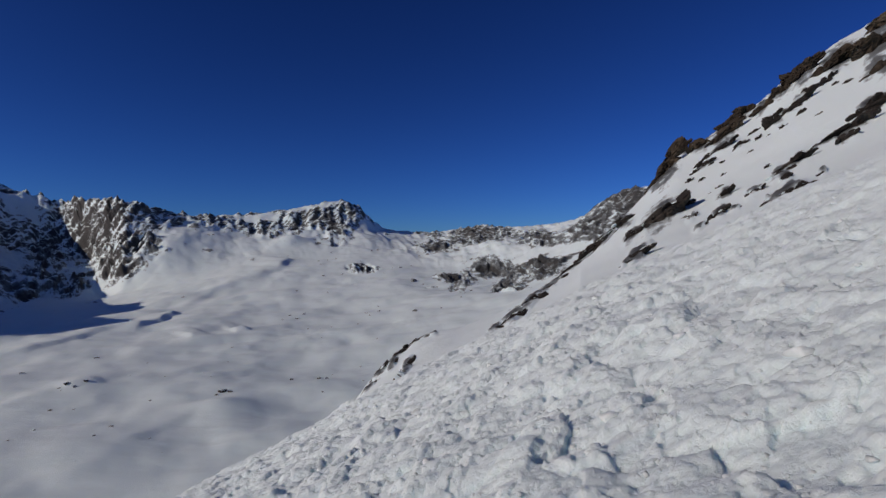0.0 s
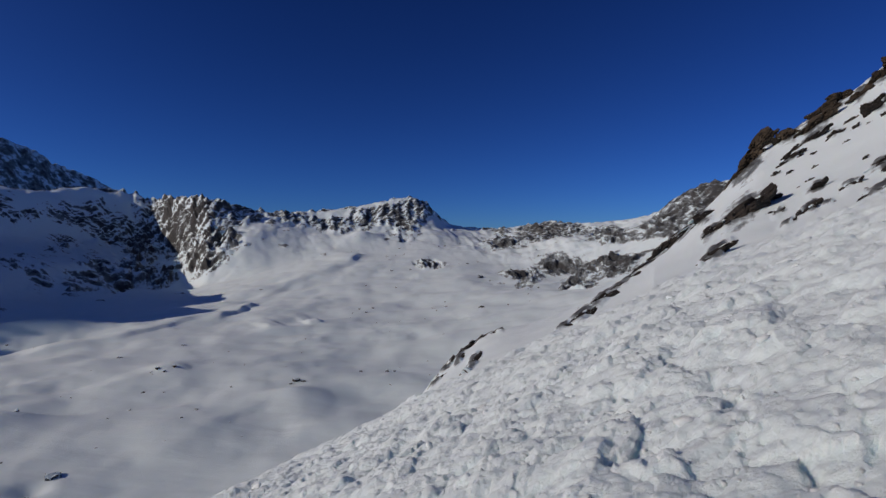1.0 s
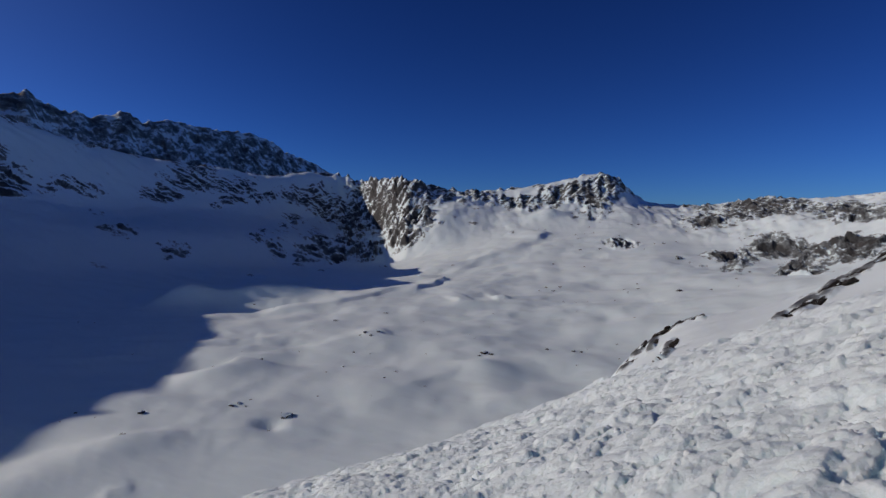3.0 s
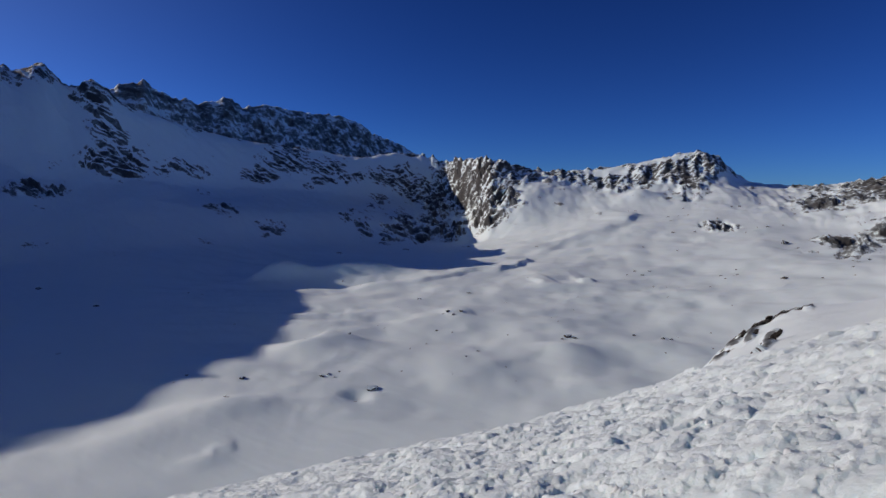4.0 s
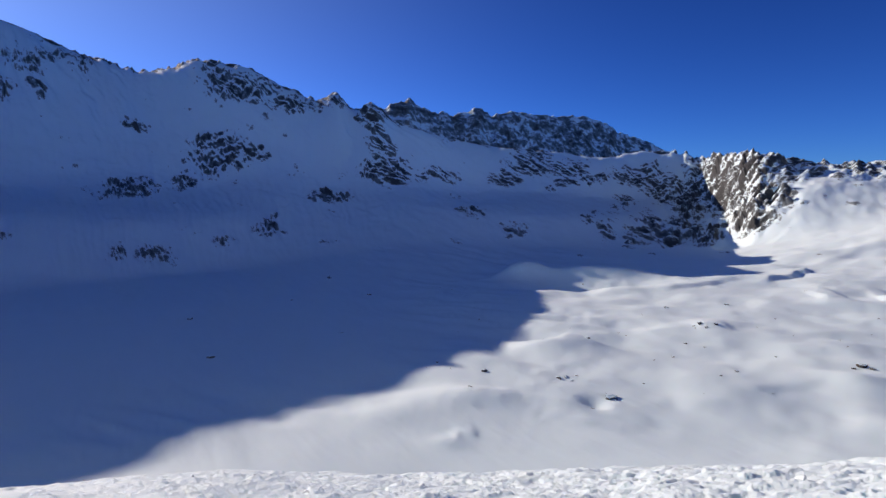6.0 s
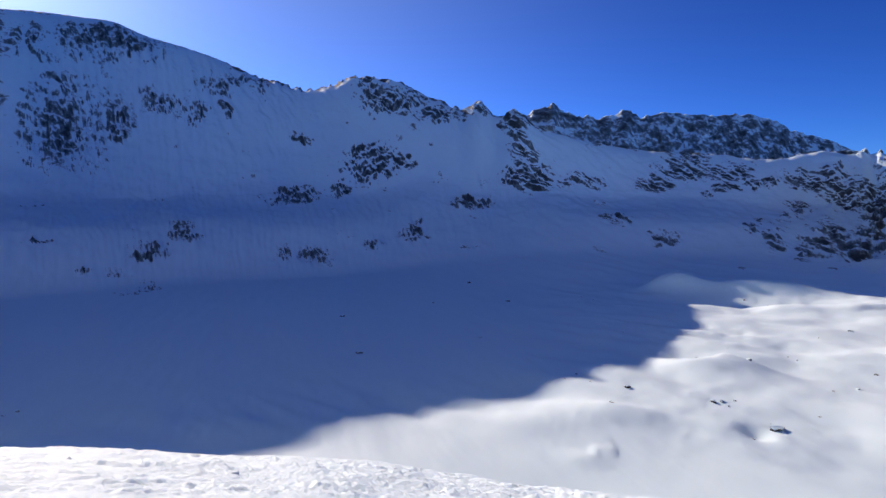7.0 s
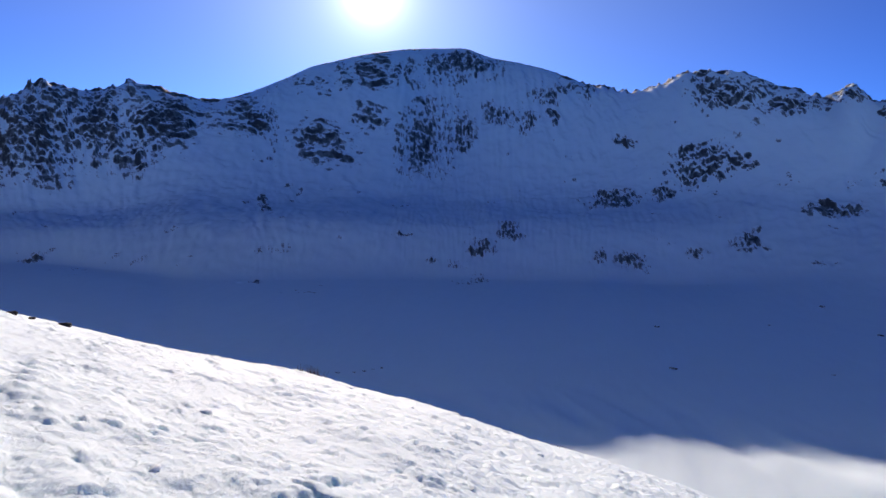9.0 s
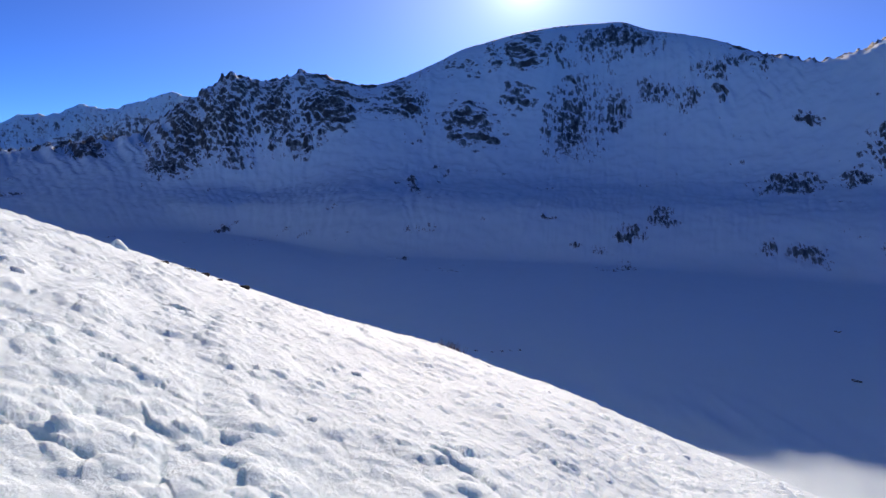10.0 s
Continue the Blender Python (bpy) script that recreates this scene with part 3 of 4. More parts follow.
    z = z + 2.1 * calm * (ridged(x / 26, y / 26, 5.5, 3) - 0.95) * smooth(0.90, 1.0, (r - rk[9]) / (rk[10] - rk[9])) * (1 - smooth(1.0, 1.08, r / rk[10])) * (r > rk[9])
    quiet = 1 - (1 - calm) * smooth(0.72, 0.88, (r - rk[9]) / (rk[10] - rk[9]))
    ranks = 1 + 1.6 * smooth(127, 133, az0)[None]
    z = z + side * quiet * (8.0 * fbm(x / 110, y / 110, z / 110, 4) + (3.5 + 2.5 * west) * ranks * high * ribs + 7.0 * high * west * fans + 3.2 * fbm(x / 30, y / 30, z / 30, 3) + 1.6 * (1 - high) * (ridged(fall / 17, down / 150, 3.5, 3) - 0.95) + 0.9 * fbm(x / 13, y / 13, z / 13, 3))
    # crags
    m = np.full(r.shape, -1.0)
    warp_a, warp_e = 1.7 * fbm(x / 70, y / 70, z / 70, 4), 1.7 * fbm(x / 70 + 40, y / 70, z / 70 + 7, 4)
    for ca, ce, wa, we in CRAGS:
        c = np.nonzero(np.abs(az - ca) < 2.2 * wa + 1)[0]
        if len(c):
            c = slice(c[0], c[-1] + 1)
            d = np.hypot((az[None, c] - ca + warp_a[:, c] * min(1, wa)) / wa, (el[:, c] - ce + warp_e[:, c] * min(1, we)) / we)
            m[:, c] = np.maximum(m[:, c], 1.05 - 0.9 * d)
    # the broken rim below the crests
    up = (r - rk[9]) / (rk[10] - rk[9])
    rim = smooth(0.80, 0.97, up) * (1 - smooth(1.0, 1.05, r / rk[10]))
    m = np.maximum(m, (0.8 + 0.55 * smooth(60, 70, az0)[None]) * rim + 1.4 * fbm(x / 50, y / 50, z / 50, 3) - 0.6)
    far = (r > 0.85 * rk[7]) * (r < 1.15 * rk[10])
    m = np.clip(m, -1, 1) * far - (1 - far)
    body = smooth(-0.1, 0.5, m)
    relief = ridged(x / 28, y / 28, z / 40, 4, 0.5) - 1.1
    body = body * (1 - (1 - calm) * smooth(0.76, 0.90, up)) * (1 - 0.6 * smooth(0.92, 1.0, up))
    head = (1 - smooth(30, 40, az0)[None]) * smooth(0, 6, az0)[None]
    flutes = ridged((arc + 6 * fbm(x / 30, y / 30, 3.0, 2)) / 24, down / 150, 2.5, 3) - 0.95
    blocks = puffs(arc / 30 + 0.5 * warp_a, down / 22 + 0.5 * warp_e, 3.0, 3, 0.5)
    fine = ridged(u_bed / 12, w_bed / 60, 8.5, 3, 0.6) - 1.0
    tread = puffs(u_bed / 20 + 0.4 * warp_a, w_bed / 26 + 0.4 * warp_e, 7.0, 3, 0.55)
    corner = smooth(26, 29, az0)[None] * (1 - smooth(36, 41, az0))[None]
    z = z + body * ((4.2 + 3.5 * corner) * relief + 2.5 * ribs + 1.6 * (1 - head) * fine + (1 - head) * 5.0 * tread + 8.0 * head * (1 - 0.8 * corner) * flutes + (5.5 * head + 6 * corner) * blocks + 1.0 * head)
    z = z + corner * side * (9.0 * puffs(x / 42, y / 42, 2.0, 3, 0.5) + 8.0 * fbm(x / 50, y / 50, z / 50, 3))
    # the sky line stands where the crest's own angle puts it
    crown = (r > rk[9]) * (r < 1.12 * rk[10])
    got = np.where(crown, np.degrees(np.arctan2(z, r)), -90).max(0)
    miss = curve(LINES[6], 2, az0) - got
    wide = np.ones(9) / 9
    miss = np.convolve(np.pad(miss, 4, mode="edge"), wide, "valid")
    z = z + np.clip((r - rk[9]) / (rk[10] - rk[9]), 0, 1) * (1 - smooth(1.1, 1.6, r / rk[10])) * r * np.radians(np.clip(miss, -1.5, 1.5))[None]

    def level(f, rows=11, cols=7):
        """Mean of a field over a window of rows and columns."""
        for axis, k in ((0, rows), (1, cols)):
            pads = [(0, 0), (0, 0)]
            pads[axis] = (k // 2 + 1, k // 2)
            c = np.cumsum(np.pad(f, pads, mode="edge"), axis=axis)
            f = (c[k:] - c[:-k]) / k if axis == 0 else (c[:, k:] - c[:, :-k]) / k
        return f
    dz_r = np.gradient(z, axis=0) / np.maximum(np.gradient(r, axis=0), 1e-3)
    dz_a = np.gradient(z, axis=1) / np.maximum(r * np.gradient(a[0])[None], 1e-3)
    grade = np.clip(np.hypot(dz_r, dz_a), 0, 4)
    sheer = np.clip(grade - level(grade), -0.7, 0.9)
    lee = np.clip(dz_a - level(dz_a), -0.8, 0.8)             # rock darkens faces turned from the sun, standing in for part of their shade
    beds = fbm(u_bed / 9, w_bed / 32, z / 80, 4, 0.6)
    spots = fbm(x / 12, y / 12, z / 9, 4, 0.6)
    low = (1 - smooth(-0.8, 0.2, el)) * (1 - smooth(1, 4, az0))[None]
    rock = (0.08 + 0.08 * head + 0.12 * corner + 0.10 * low + 0.20 * (1 - smooth(0, 6, az0))[None] + 0.08 * (1 - smooth(-15, -11, az0))[None] + 0.44 * np.clip(m, -0.9, 0.8)
            + 0.46 * beds + 0.42 * spots + 0.55 * sheer + (0.40 * head + 0.05 * corner) * lee + 0.42 * smooth(96, 106, az0)[None] * ribs - 0.30 * head * smooth(0.95, 1.0, up) + 0.36 * west * smooth(0.86, 0.97, up) * (r < 1.02 * rk[10]))
    rock = np.where(m > -0.7, rock - 0.7 * smooth(0.0, -0.5, m), -1.0)
    # the unseen sun-facing hillside behind the stand: mostly bare rock, to cut bounced sunlight
    behind = smooth(180, 200, az)[None] * (1 - smooth(302, 314, az))[None] * smooth(70, 120, r)
    rock = np.where(behind > 0, np.maximum(rock, 1.3 * behind + 0.8 * fbm(x / 40, y / 40, z / 40, 3) - 0.35), rock)
    # rock that shows between the blocks on the hillside
    slope = np.full(r.shape, -1.0)
    wob_a, wob_e = 0.5 * fbm(arc / 6, down / 6, 3.0, 3), 0.5 * fbm(arc / 6 + 30, down / 6, 9.0, 3)
    for ca, ce, half, thick, lean in HILL_ROCKS:
        c = np.nonzero(np.abs(az - 360 * (az > 260) - ca) < 1.6 * half + 1)[0]
        for run in np.split(c, np.nonzero(np.diff(c) > 1)[0] + 1):
            if len(run):
                c = slice(run[0], run[-1] + 1)
                da, de = -(az0[None, c] - ca) + wob_a[:, c] * min(1, 2 * thick), el[:, c] - ce + wob_e[:, c] * min(1, 2 * thick)
                cs, sn = math.cos(radians(lean)), math.sin(radians(lean))
                d = np.hypot((da * cs + de * sn) / (1.25 * half), (de * cs - da * sn) / (1.35 * thick))
                slope[:, c] = np.maximum(slope[:, c], 1.0 - d)
    slope = slope * (r < 1.15 * rk[4]) - 1.0 * (r >= 1.15 * rk[4])
    z = z + 0.7 * smooth(0.0, 0.6, slope) * (ridged(x / 5, y / 5, z / 5, 3) - 0.6)
    rock = np.maximum(rock, np.where(slope > -0.4, 0.02 + 0.95 * slope, -1.0))
    z_all[first:] = z
    r, z = r_all, z_all
    pad = np.zeros((first, len(az)))
    rock, across, down = np.concatenate([pad - 1, rock]), np.concatenate([pad, np.where(far, u_bed, arc)]), np.concatenate([pad, np.where(far, w_bed, down)])
    ob = sheet("ground", r, az, z, np.clip(rock, -1, 2), across, down)
    return tagged(ob, "white snow slope, frozen snowed-up lake and rocky snow-covered mountainsides", "ground", kind="structure")


ground = build_ground()


# ---------------------------------------------------------------- mountains behind
DARK_RIDGE = [(35, 2420, 2.5), (38, 2350, 4.6), (40, 2300, 5.7), (42.2, 2240, 6.6), (44, 2200, 7.7), (47, 2120, 8.5), (48.1, 2090, 8.3), (50, 2040, 8.6),
              (53.5, 1960, 8.9), (55.4, 1910, 8.8), (56.5, 1880, 9.4), (58.5, 1840, 8.9), (62, 1760, 9.3), (63.6, 1720, 10.3),
              (65.8, 1670, 9.5), (70, 1600, 8), (76, 1500, 6)]
FAR_RANGE = [(140, 3600, 3), (144, 3600, 5.6), (146, 3600, 6.9), (148, 3600, 7.6), (150.8, 3600, 6.6), (153.8, 3600, 5.6), (155.1, 3600, 5.9),
             (157.1, 3600, 4.9), (159.6, 3600, 4.5), (160.9, 3600, 3.7), (164, 3600, 2.6), (172, 3600, 3)]
FORE_RANGE = [(142, 2500, 2), (147, 2500, 5.2), (149.5, 2500, 5.0), (151.5, 2500, 5.1), (153.5, 2500, 4.2), (155.5, 2500, 3.4), (157.5, 2500, 2.7), (160, 2500, 1.2),
              (165, 2500, 0)]


def mountain(name, table, label, bare, jag, base=-120.0, step=0.12):
    az = np.arange(table[0][0], table[-1][0] + 0.01, step)
    d, el = curve(table, 1, az), curve(table, 2, az)
    top = d * np.tan(np.radians(el))
    x0, y0 = -d * np.sin(np.radians(az)), d * np.cos(np.radians(az))
    top = top + jag * 0.8 * (ridged(x0 / 60, y0 / 60, 3.1, 4) - 1.05)
    s = np.concatenate([np.linspace(0, 1, 110), np.linspace(1.08, 2, 12)])[:, None]
    r = d + (s - 1) * 1.25 * (top - base)
    up = np.where(s <= 1, s ** 1.15, (2 - s) ** 1.2)
    z = base + (top - base) * up
    x, y = -r * np.sin(np.radians(az)), r * np.cos(np.radians(az))
    k = np.sin(np.clip(s, 0, 2) * np.pi / 2) * smooth(1.02, 0.9, s) + 0
    arc = np.radians(az)[None] * d
    z = z + k * jag * (0.9 * (ridged(x / 60, y / 60, z / 150, 4, 0.55) - 1.15) + 0.5 * (ridged(arc / 26, z / 120, 1.5, 3) - 0.95))
    steep = smooth(0.3, 1.6, np.abs(np.gradient(z, axis=0) / np.gradient(r, axis=0)))
    rock = bare + 0.5 * fbm(arc / 14, (arc + z) / 60, z / 40, 4, 0.6) + 0.45 * fbm(x / 16, y / 16, z / 14, 4, 0.6) + 0.3 * (steep - 0.5)
    return tagged(sheet(name, r, az, z, rock, arc + 0 * z, 1.4 * z), label, "mountain", kind="structure")


mountain("mountain_ridge", DARK_RIDGE, "dark jagged rock ridge dusted with snow in shade", 0.50, 17)
mountain("mountain_range", FAR_RANGE, "distant snow-covered mountain range", 0.22, 14, -300)
mountain("mountain_spur", FORE_RANGE, "distant snowy spur with dark rock bands", 0.45, 10, -300)


# ---------------------------------------------------------------- rocks
def rock_material(name, snow_line, coarse, fine, tint=(1.0, 0.96, 0.9)):
    """Weathered brown-grey rock, with snow lodged on its upper faces."""
    m, n, l, p = material(name)
    geo = n.new("ShaderNodeNewGeometry")
    pos = geo.outputs["Position"]
    sep = n.new("ShaderNodeSeparateXYZ")
    l.new(geo.outputs["Normal"], sep.inputs[0])
    lie = arith(n, l, "ADD", sep.outputs["Z"], arith(n, l, "MULTIPLY", arith(n, l, "SUBTRACT", noise_node(n, l, pos, coarse * 4, 6, 0.65), 0.5), 0.9))
    snowed = ramp(n, l, lie, (snow_line, (0, 0, 0)), (snow_line + 0.08, (1, 1, 1)))
    rock = rock_colour(n, l, pos, coarse, fine)
    info = n.new("ShaderNodeObjectInfo")
    hue = ramp(n, l, info.outputs["Random"], (0.0, tuple(0.7 * c for c in tint)), (1.0, tint))
    k = n.new("ShaderNodeMixRGB")
    k.blend_type = "MULTIPLY"
    k.inputs[0].default_value = 1
    l.new(rock, k.inputs[1])
    l.new(hue, k.inputs[2])
    l.new(mix(n, l, snowed, k.outputs[0], (0.70, 0.89, 0.95)), p.inputs["Base Color"])
    p.inputs["Roughness"].default_value = 0.85
    p.inputs["Specular IOR Level"].default_value = 0.25
    b = n.new("ShaderNodeBump")
    b.inputs["Strength"].default_value, b.inputs["Distance"].default_value = 0.8, 0.25
    l.new(noise_node(n, l, pos, fine, 8, 0.7), b.inputs["Height"])
    l.new(b.outputs[0], p.inputs["Normal"])
    return m


CRAG_ROCK = rock_material("crag_rock", 0.97, 0.25, 2.5, (0.95, 0.92, 0.85))
RIDGE_ROCK = rock_material("ridge_rock", 0.97, 0.2, 2.0, (1.6, 1.4, 1.05))
BOULDER_ROCK = rock_material("boulder_rock", 0.62, 0.5, 4.0, (1.4, 1.35, 1.28))


def snow_material():
    m, n, l, p = material("loose_snow")
    pos = n.new("ShaderNodeNewGeometry").outputs["Position"]
    l.new(mix(n, l, noise_node(n, l, pos, 6.0, 5), (0.685, 0.87, 0.94), (0.735, 0.91, 0.97)), p.inputs["Base Color"])
    p.inputs["Roughness"].default_value = 0.7
    p.inputs["Specular IOR Level"].default_value = 0.25
    p.inputs["Subsurface Weight"].default_value = 0.6
    p.inputs["Subsurface Radius"].default_value = (0.12, 0.12, 0.13)
    p.inputs["Subsurface Scale"].default_value = 1.8
    b = n.new("ShaderNodeBump")
    b.inputs["Strength"].default_value, b.inputs["Distance"].default_value = 0.5, 0.02
    l.new(noise_node(n, l, pos, 30.0, 6, 0.7), b.inputs["Height"])
    l.new(b.outputs[0], p.inputs["Normal"])
    return m


SNOW = snow_material()


def shattered(rng, size, rough=0.16, cuts=16, level=4):
    """A broken block of rock: a rounded body split along flat faces, with fine relief. size: three half lengths."""
    bm = bmesh.new()
    bmesh.ops.create_icosphere(bm, subdivisions=level, radius=1.0)
    co = np.array([v.co[:] for v in bm.verts])
    co = np.sign(co) * np.abs(co) ** 0.7
    for _ in range(cuts):
        way = rng.normal(size=3)
        way /= np.linalg.norm(way)
        depth = rng.uniform(0.4, 0.8)
        over = np.maximum(co @ way - depth, 0)
        co = co - over[:, None] * way * 0.92
    o = rng.uniform(-50, 50, 3)
    unit = co / np.linalg.norm(co, axis=1)[:, None]
    big = ridged(co[:, 0] * 2.2 + o[0], co[:, 1] * 2.2 + o[1], co[:, 2] * 2.2 + o[2], 4, 0.6) - 1.2
    co = co + unit * (rough * big)[:, None]
    co = co * np.array(size)
    for v, c in zip(bm.verts, co):
        v.co = c
    return bm


def slab(rng, size, rough=0.20, cuts=14, grid=7):
    """An angular block with broken corners and cracks. size: three half lengths."""
    bm = bmesh.new()
    bmesh.ops.create_cube(bm, size=2.0)
    bmesh.ops.subdivide_edges(bm, edges=bm.edges[:], cuts=grid, use_grid_fill=True)
    co = np.array([v.co[:] for v in bm.verts])
    co = co * (1 - 0.10 * ((co ** 2).sum(1) - 1))[:, None]
    for _ in range(cuts):
        way = rng.normal(size=3)
        way /= np.linalg.norm(way)
        over = np.maximum(co @ way - rng.uniform(0.55, 1.0), 0)
        co = co - over[:, None] * way * 0.95
    o = rng.uniform(-50, 50, 3)
    unit = co / np.linalg.norm(co, axis=1)[:, None]
    big = ridged(co[:, 0] * 2.4 + o[0], co[:, 1] * 2.4 + o[1], co[:, 2] * 3.0 + o[2], 4, 0.65) - 1.3
    co = (co + unit * (rough * big)[:, None]) * np.array(size)
    co[:, 0] += rng.uniform(-0.35, 0.35) * co[:, 2]
    for v, c in zip(bm.verts, co):
        v.co = c
    return bm


def finish(bm, name, mat, smooth_faces=True):
    me = bpy.data.meshes.new(name)
    bm.to_mesh(me)
    bm.free()
    for p in me.polygons:
        p.use_smooth = smooth_faces
    me.materials.append(mat)
    return me


def part(name, bm, mat, parent, place, label):
    ob = tagged(new(name, finish(bm, name, mat, False)), label)
    ob.parent = parent
    ob.matrix_local = place
    return ob


def outcrop(rng, name, label, group, row, mat, bulk, sink=0.25):
    """A rock that breaks through the snow in blocks along its bed. row: bearing, height angle, half length, half thickness (degrees), lean."""
    az, el, length, thick, lean = row
    r, z = spot(az, el - 0.8 * thick * bulk * math.cos(radians(lean)))
    z = max(z, r * math.tan(radians(el)))
    scale = r / math.cos(radians(el)) * math.pi / 180
    L, T = length * scale * 1.08, thick * scale * bulk
    core = finish(slab(rng, (0.5 * L, max(1.2 * T, 0.4 * L), 0.8 * T), grid=7), name, mat, False)
    ob = new(name, core)
    ob.matrix_world = pose(-r * math.sin(radians(az)), r * math.cos(radians(az)), z, 0, 0, az) @ pose(0, 2 * sink * T, -0.25 * T if el < 7 else 0, 0, -lean, 0)
    pieces = 3 if length / thick < 1.5 else int(min(8, 3 + round(length / thick)))
    for i in range(pieces):
        u = -1 + 2 * i / (pieces - 1)
        taper = 1.15 - 0.5 * abs(u)
        bm = slab(rng, (L / pieces * rng.uniform(1.3, 2.3), max(1.3 * T, 0.35 * L) * rng.uniform(0.9, 1.2) * taper, T * rng.uniform(0.45, 0.85) * taper), rough=0.26, grid=9 if length > 1.4 else 5)
        part("ledge" if i == 0 else "rib" if i == pieces - 1 else "boulder", bm, mat, ob, Matrix.Translation((u * L * (1 - 1 / pieces), rng.uniform(-0.2, 0.2) * T, rng.uniform(-0.4, 0.4) * T))
             @ Euler((rng.uniform(-0.3, 0.3), rng.uniform(-0.12, 0.12), rng.uniform(-0.25, 0.25))).to_matrix().to_4x4(), "cracked block of dark rock")
    if thick > 0.3 and el < 7:
        cap = slab(rng, (0.55 * L, max(1.1 * T, 0.35 * L), 0.22 * T), rough=0.3, grid=6)
        part("snow_cap", cap, SNOW, ob, pose(rng.uniform(-0.3, 0.3) * L, 0.4 * T, 0.45 * T, 0, rng.uniform(-6, 6), 0), "patch of snow lying on the rock")
    return tagged(ob, label, "rock", group)


rng = np.random.RandomState(11)
for row in RIDGE_ROCKS:
    outcrop(rng, "rock_outcrop", "jagged brown rock outcrop on the snowy ridge line", "outcrops on the ridge", row, RIDGE_ROCK, 0.74)
for row in SLOPE_ROCKS:
    outcrop(rng, "rock_ledge", "dark slanting rock ledge breaking through the snow slope", "ledges on the slope", row, CRAG_ROCK, 0.95)
for row in SLOPE_STONES:
    outcrop(rng, "rock", "small dark rock sticking out of the snow slope", "stones on the slope", row, CRAG_ROCK, 1.0)
for _ in range(34):
    az = rng.uniform(-39, -23)
    top = curve(SHOULDER, 2, np.array([az]))[0]
    size = 0.16 + 0.10 * rng.gamma(1.3)
    row = (az, top - 1.0 - 5.0 * rng.uniform(0, 1) ** 1.6, size * 1.4, size * rng.uniform(0.4, 0.7), rng.uniform(25, 45))
    outcrop(rng, "rock", "small dark rock sticking out of the snow slope", "stones on the slope", row, CRAG_ROCK, 1.2)
for row in SPUR_ROCKS:
    outcrop(rng, "rock_outcrop", "dark fissured rock outcrop on the snowy spur", "outcrops on the spur", row, CRAG_ROCK, 1.05, 0.5)
for row in STRIP_ROCKS:
    outcrop(rng, "rock_ledge", "narrow black rock ledge across the snow", "ledges on the spur", row, CRAG_ROCK, 1.2)
for row in FOOT_ROCKS:
    outcrop(rng, "rock_outcrop", "thin slanting rock slab edged with snow", "slabs at the slope's foot", row, CRAG_ROCK, 1.0)

# Boulders on the valley floor: bearing, height angle, half width (m).
FLOOR_STONES = [(42.7, -19.4, 2.3), (42.2, -19.5, 1.1), (47.8, -18.1, 1.0), (47.1, -18.0, 0.8), (55.7, -17.7, 1.1), (21.9, -14.0, 1.9), (21.3, -14.1, 1.0), (36.9, -14.6, 0.8), (31.3, -15.7, 0.8),
                (15.5, -13.0, 1.0), (12.8, -13.0, 1.3), (12.1, -13.0, 0.9), (3.0, -6.6, 2.2), (37.7, -10.2, 1.5), (32.4, -9.4, 1.4), (45.2, -14.0, 1.6), (57.2, -19.9, 0.9),
                (34.6, -12.0, 1.4), (33.2, -12.0, 1.1), (83.6, -14.9, 1.4), (72.0, -7.8, 2.4), (83.9, -14.8, 0.8), (85.4, -11.1, 1.6), (67.9, -9.6, 1.4), (75.8, -9.9, 1.2),
                (70.8, -13.4, 1.0), (44.4, -20.4, 0.6), (113.4, -16.6, 0.8), (114.3, -16.7, 0.6), (115.2, -16.9, 0.9), (116.3, -17.0, 0.7), (118.0, -17.0, 0.8),
                (46.5, -18.2, 0.6), (46.1, -17.7, 0.5), (48.3, -14.3, 0.7), (49.5, -14.6, 0.8), (34.0, -12.2, 0.9), (35.1, -12.1, 0.7), (22.6, -14.2, 0.8)]
spread = np.random.RandomState(23)
for _ in range(46):
    FLOOR_STONES.append((spread.uniform(4, 62), -7.5 - 11.5 * spread.rand() ** 1.3, 0.25 + 0.2 * spread.gamma(1.2)))
for az, el, half in FLOOR_STONES:
    r, z = spot(az, el)
    me = finish(shattered(rng, (half * 1.3, half, half * 0.75), 0.2, 8, 3), "boulder", BOULDER_ROCK, False)
    ob = new("boulder", me)
    x, y = -r * math.sin(radians(az)), r * math.cos(radians(az))
    ob.matrix_world = pose(x, y, z, 0, 0, rng.uniform(0, 360))
    tagged(ob, "grey boulder half sunk in the valley snow", "boulder", "boulders on the valley floor")


# Stones strewn over the rocky rise at the head of the valley.
for _ in range(60):
    az, r = rng.uniform(-3, 17), rng.uniform(440, 800)
    if gnoise(np.array([az / 5.0]), np.array([r / 90.0]), np.array([3.3]))[0] < -0.12:
        continue
    half = 0.5 + 0.35 * rng.gamma(1.4)
    ob = new("boulder", finish(slab(rng, (half * 1.4, half, half * 0.8), grid=4), "boulder", BOULDER_ROCK, False))
    ob.matrix_world = pose(-r * math.sin(radians(az)), r * math.cos(radians(az)), 0, 0, 0, rng.uniform(0, 360))
    tagged(ob, "dark boulder among snow on the valley's rocky rise", "boulder", "boulders on the rise")
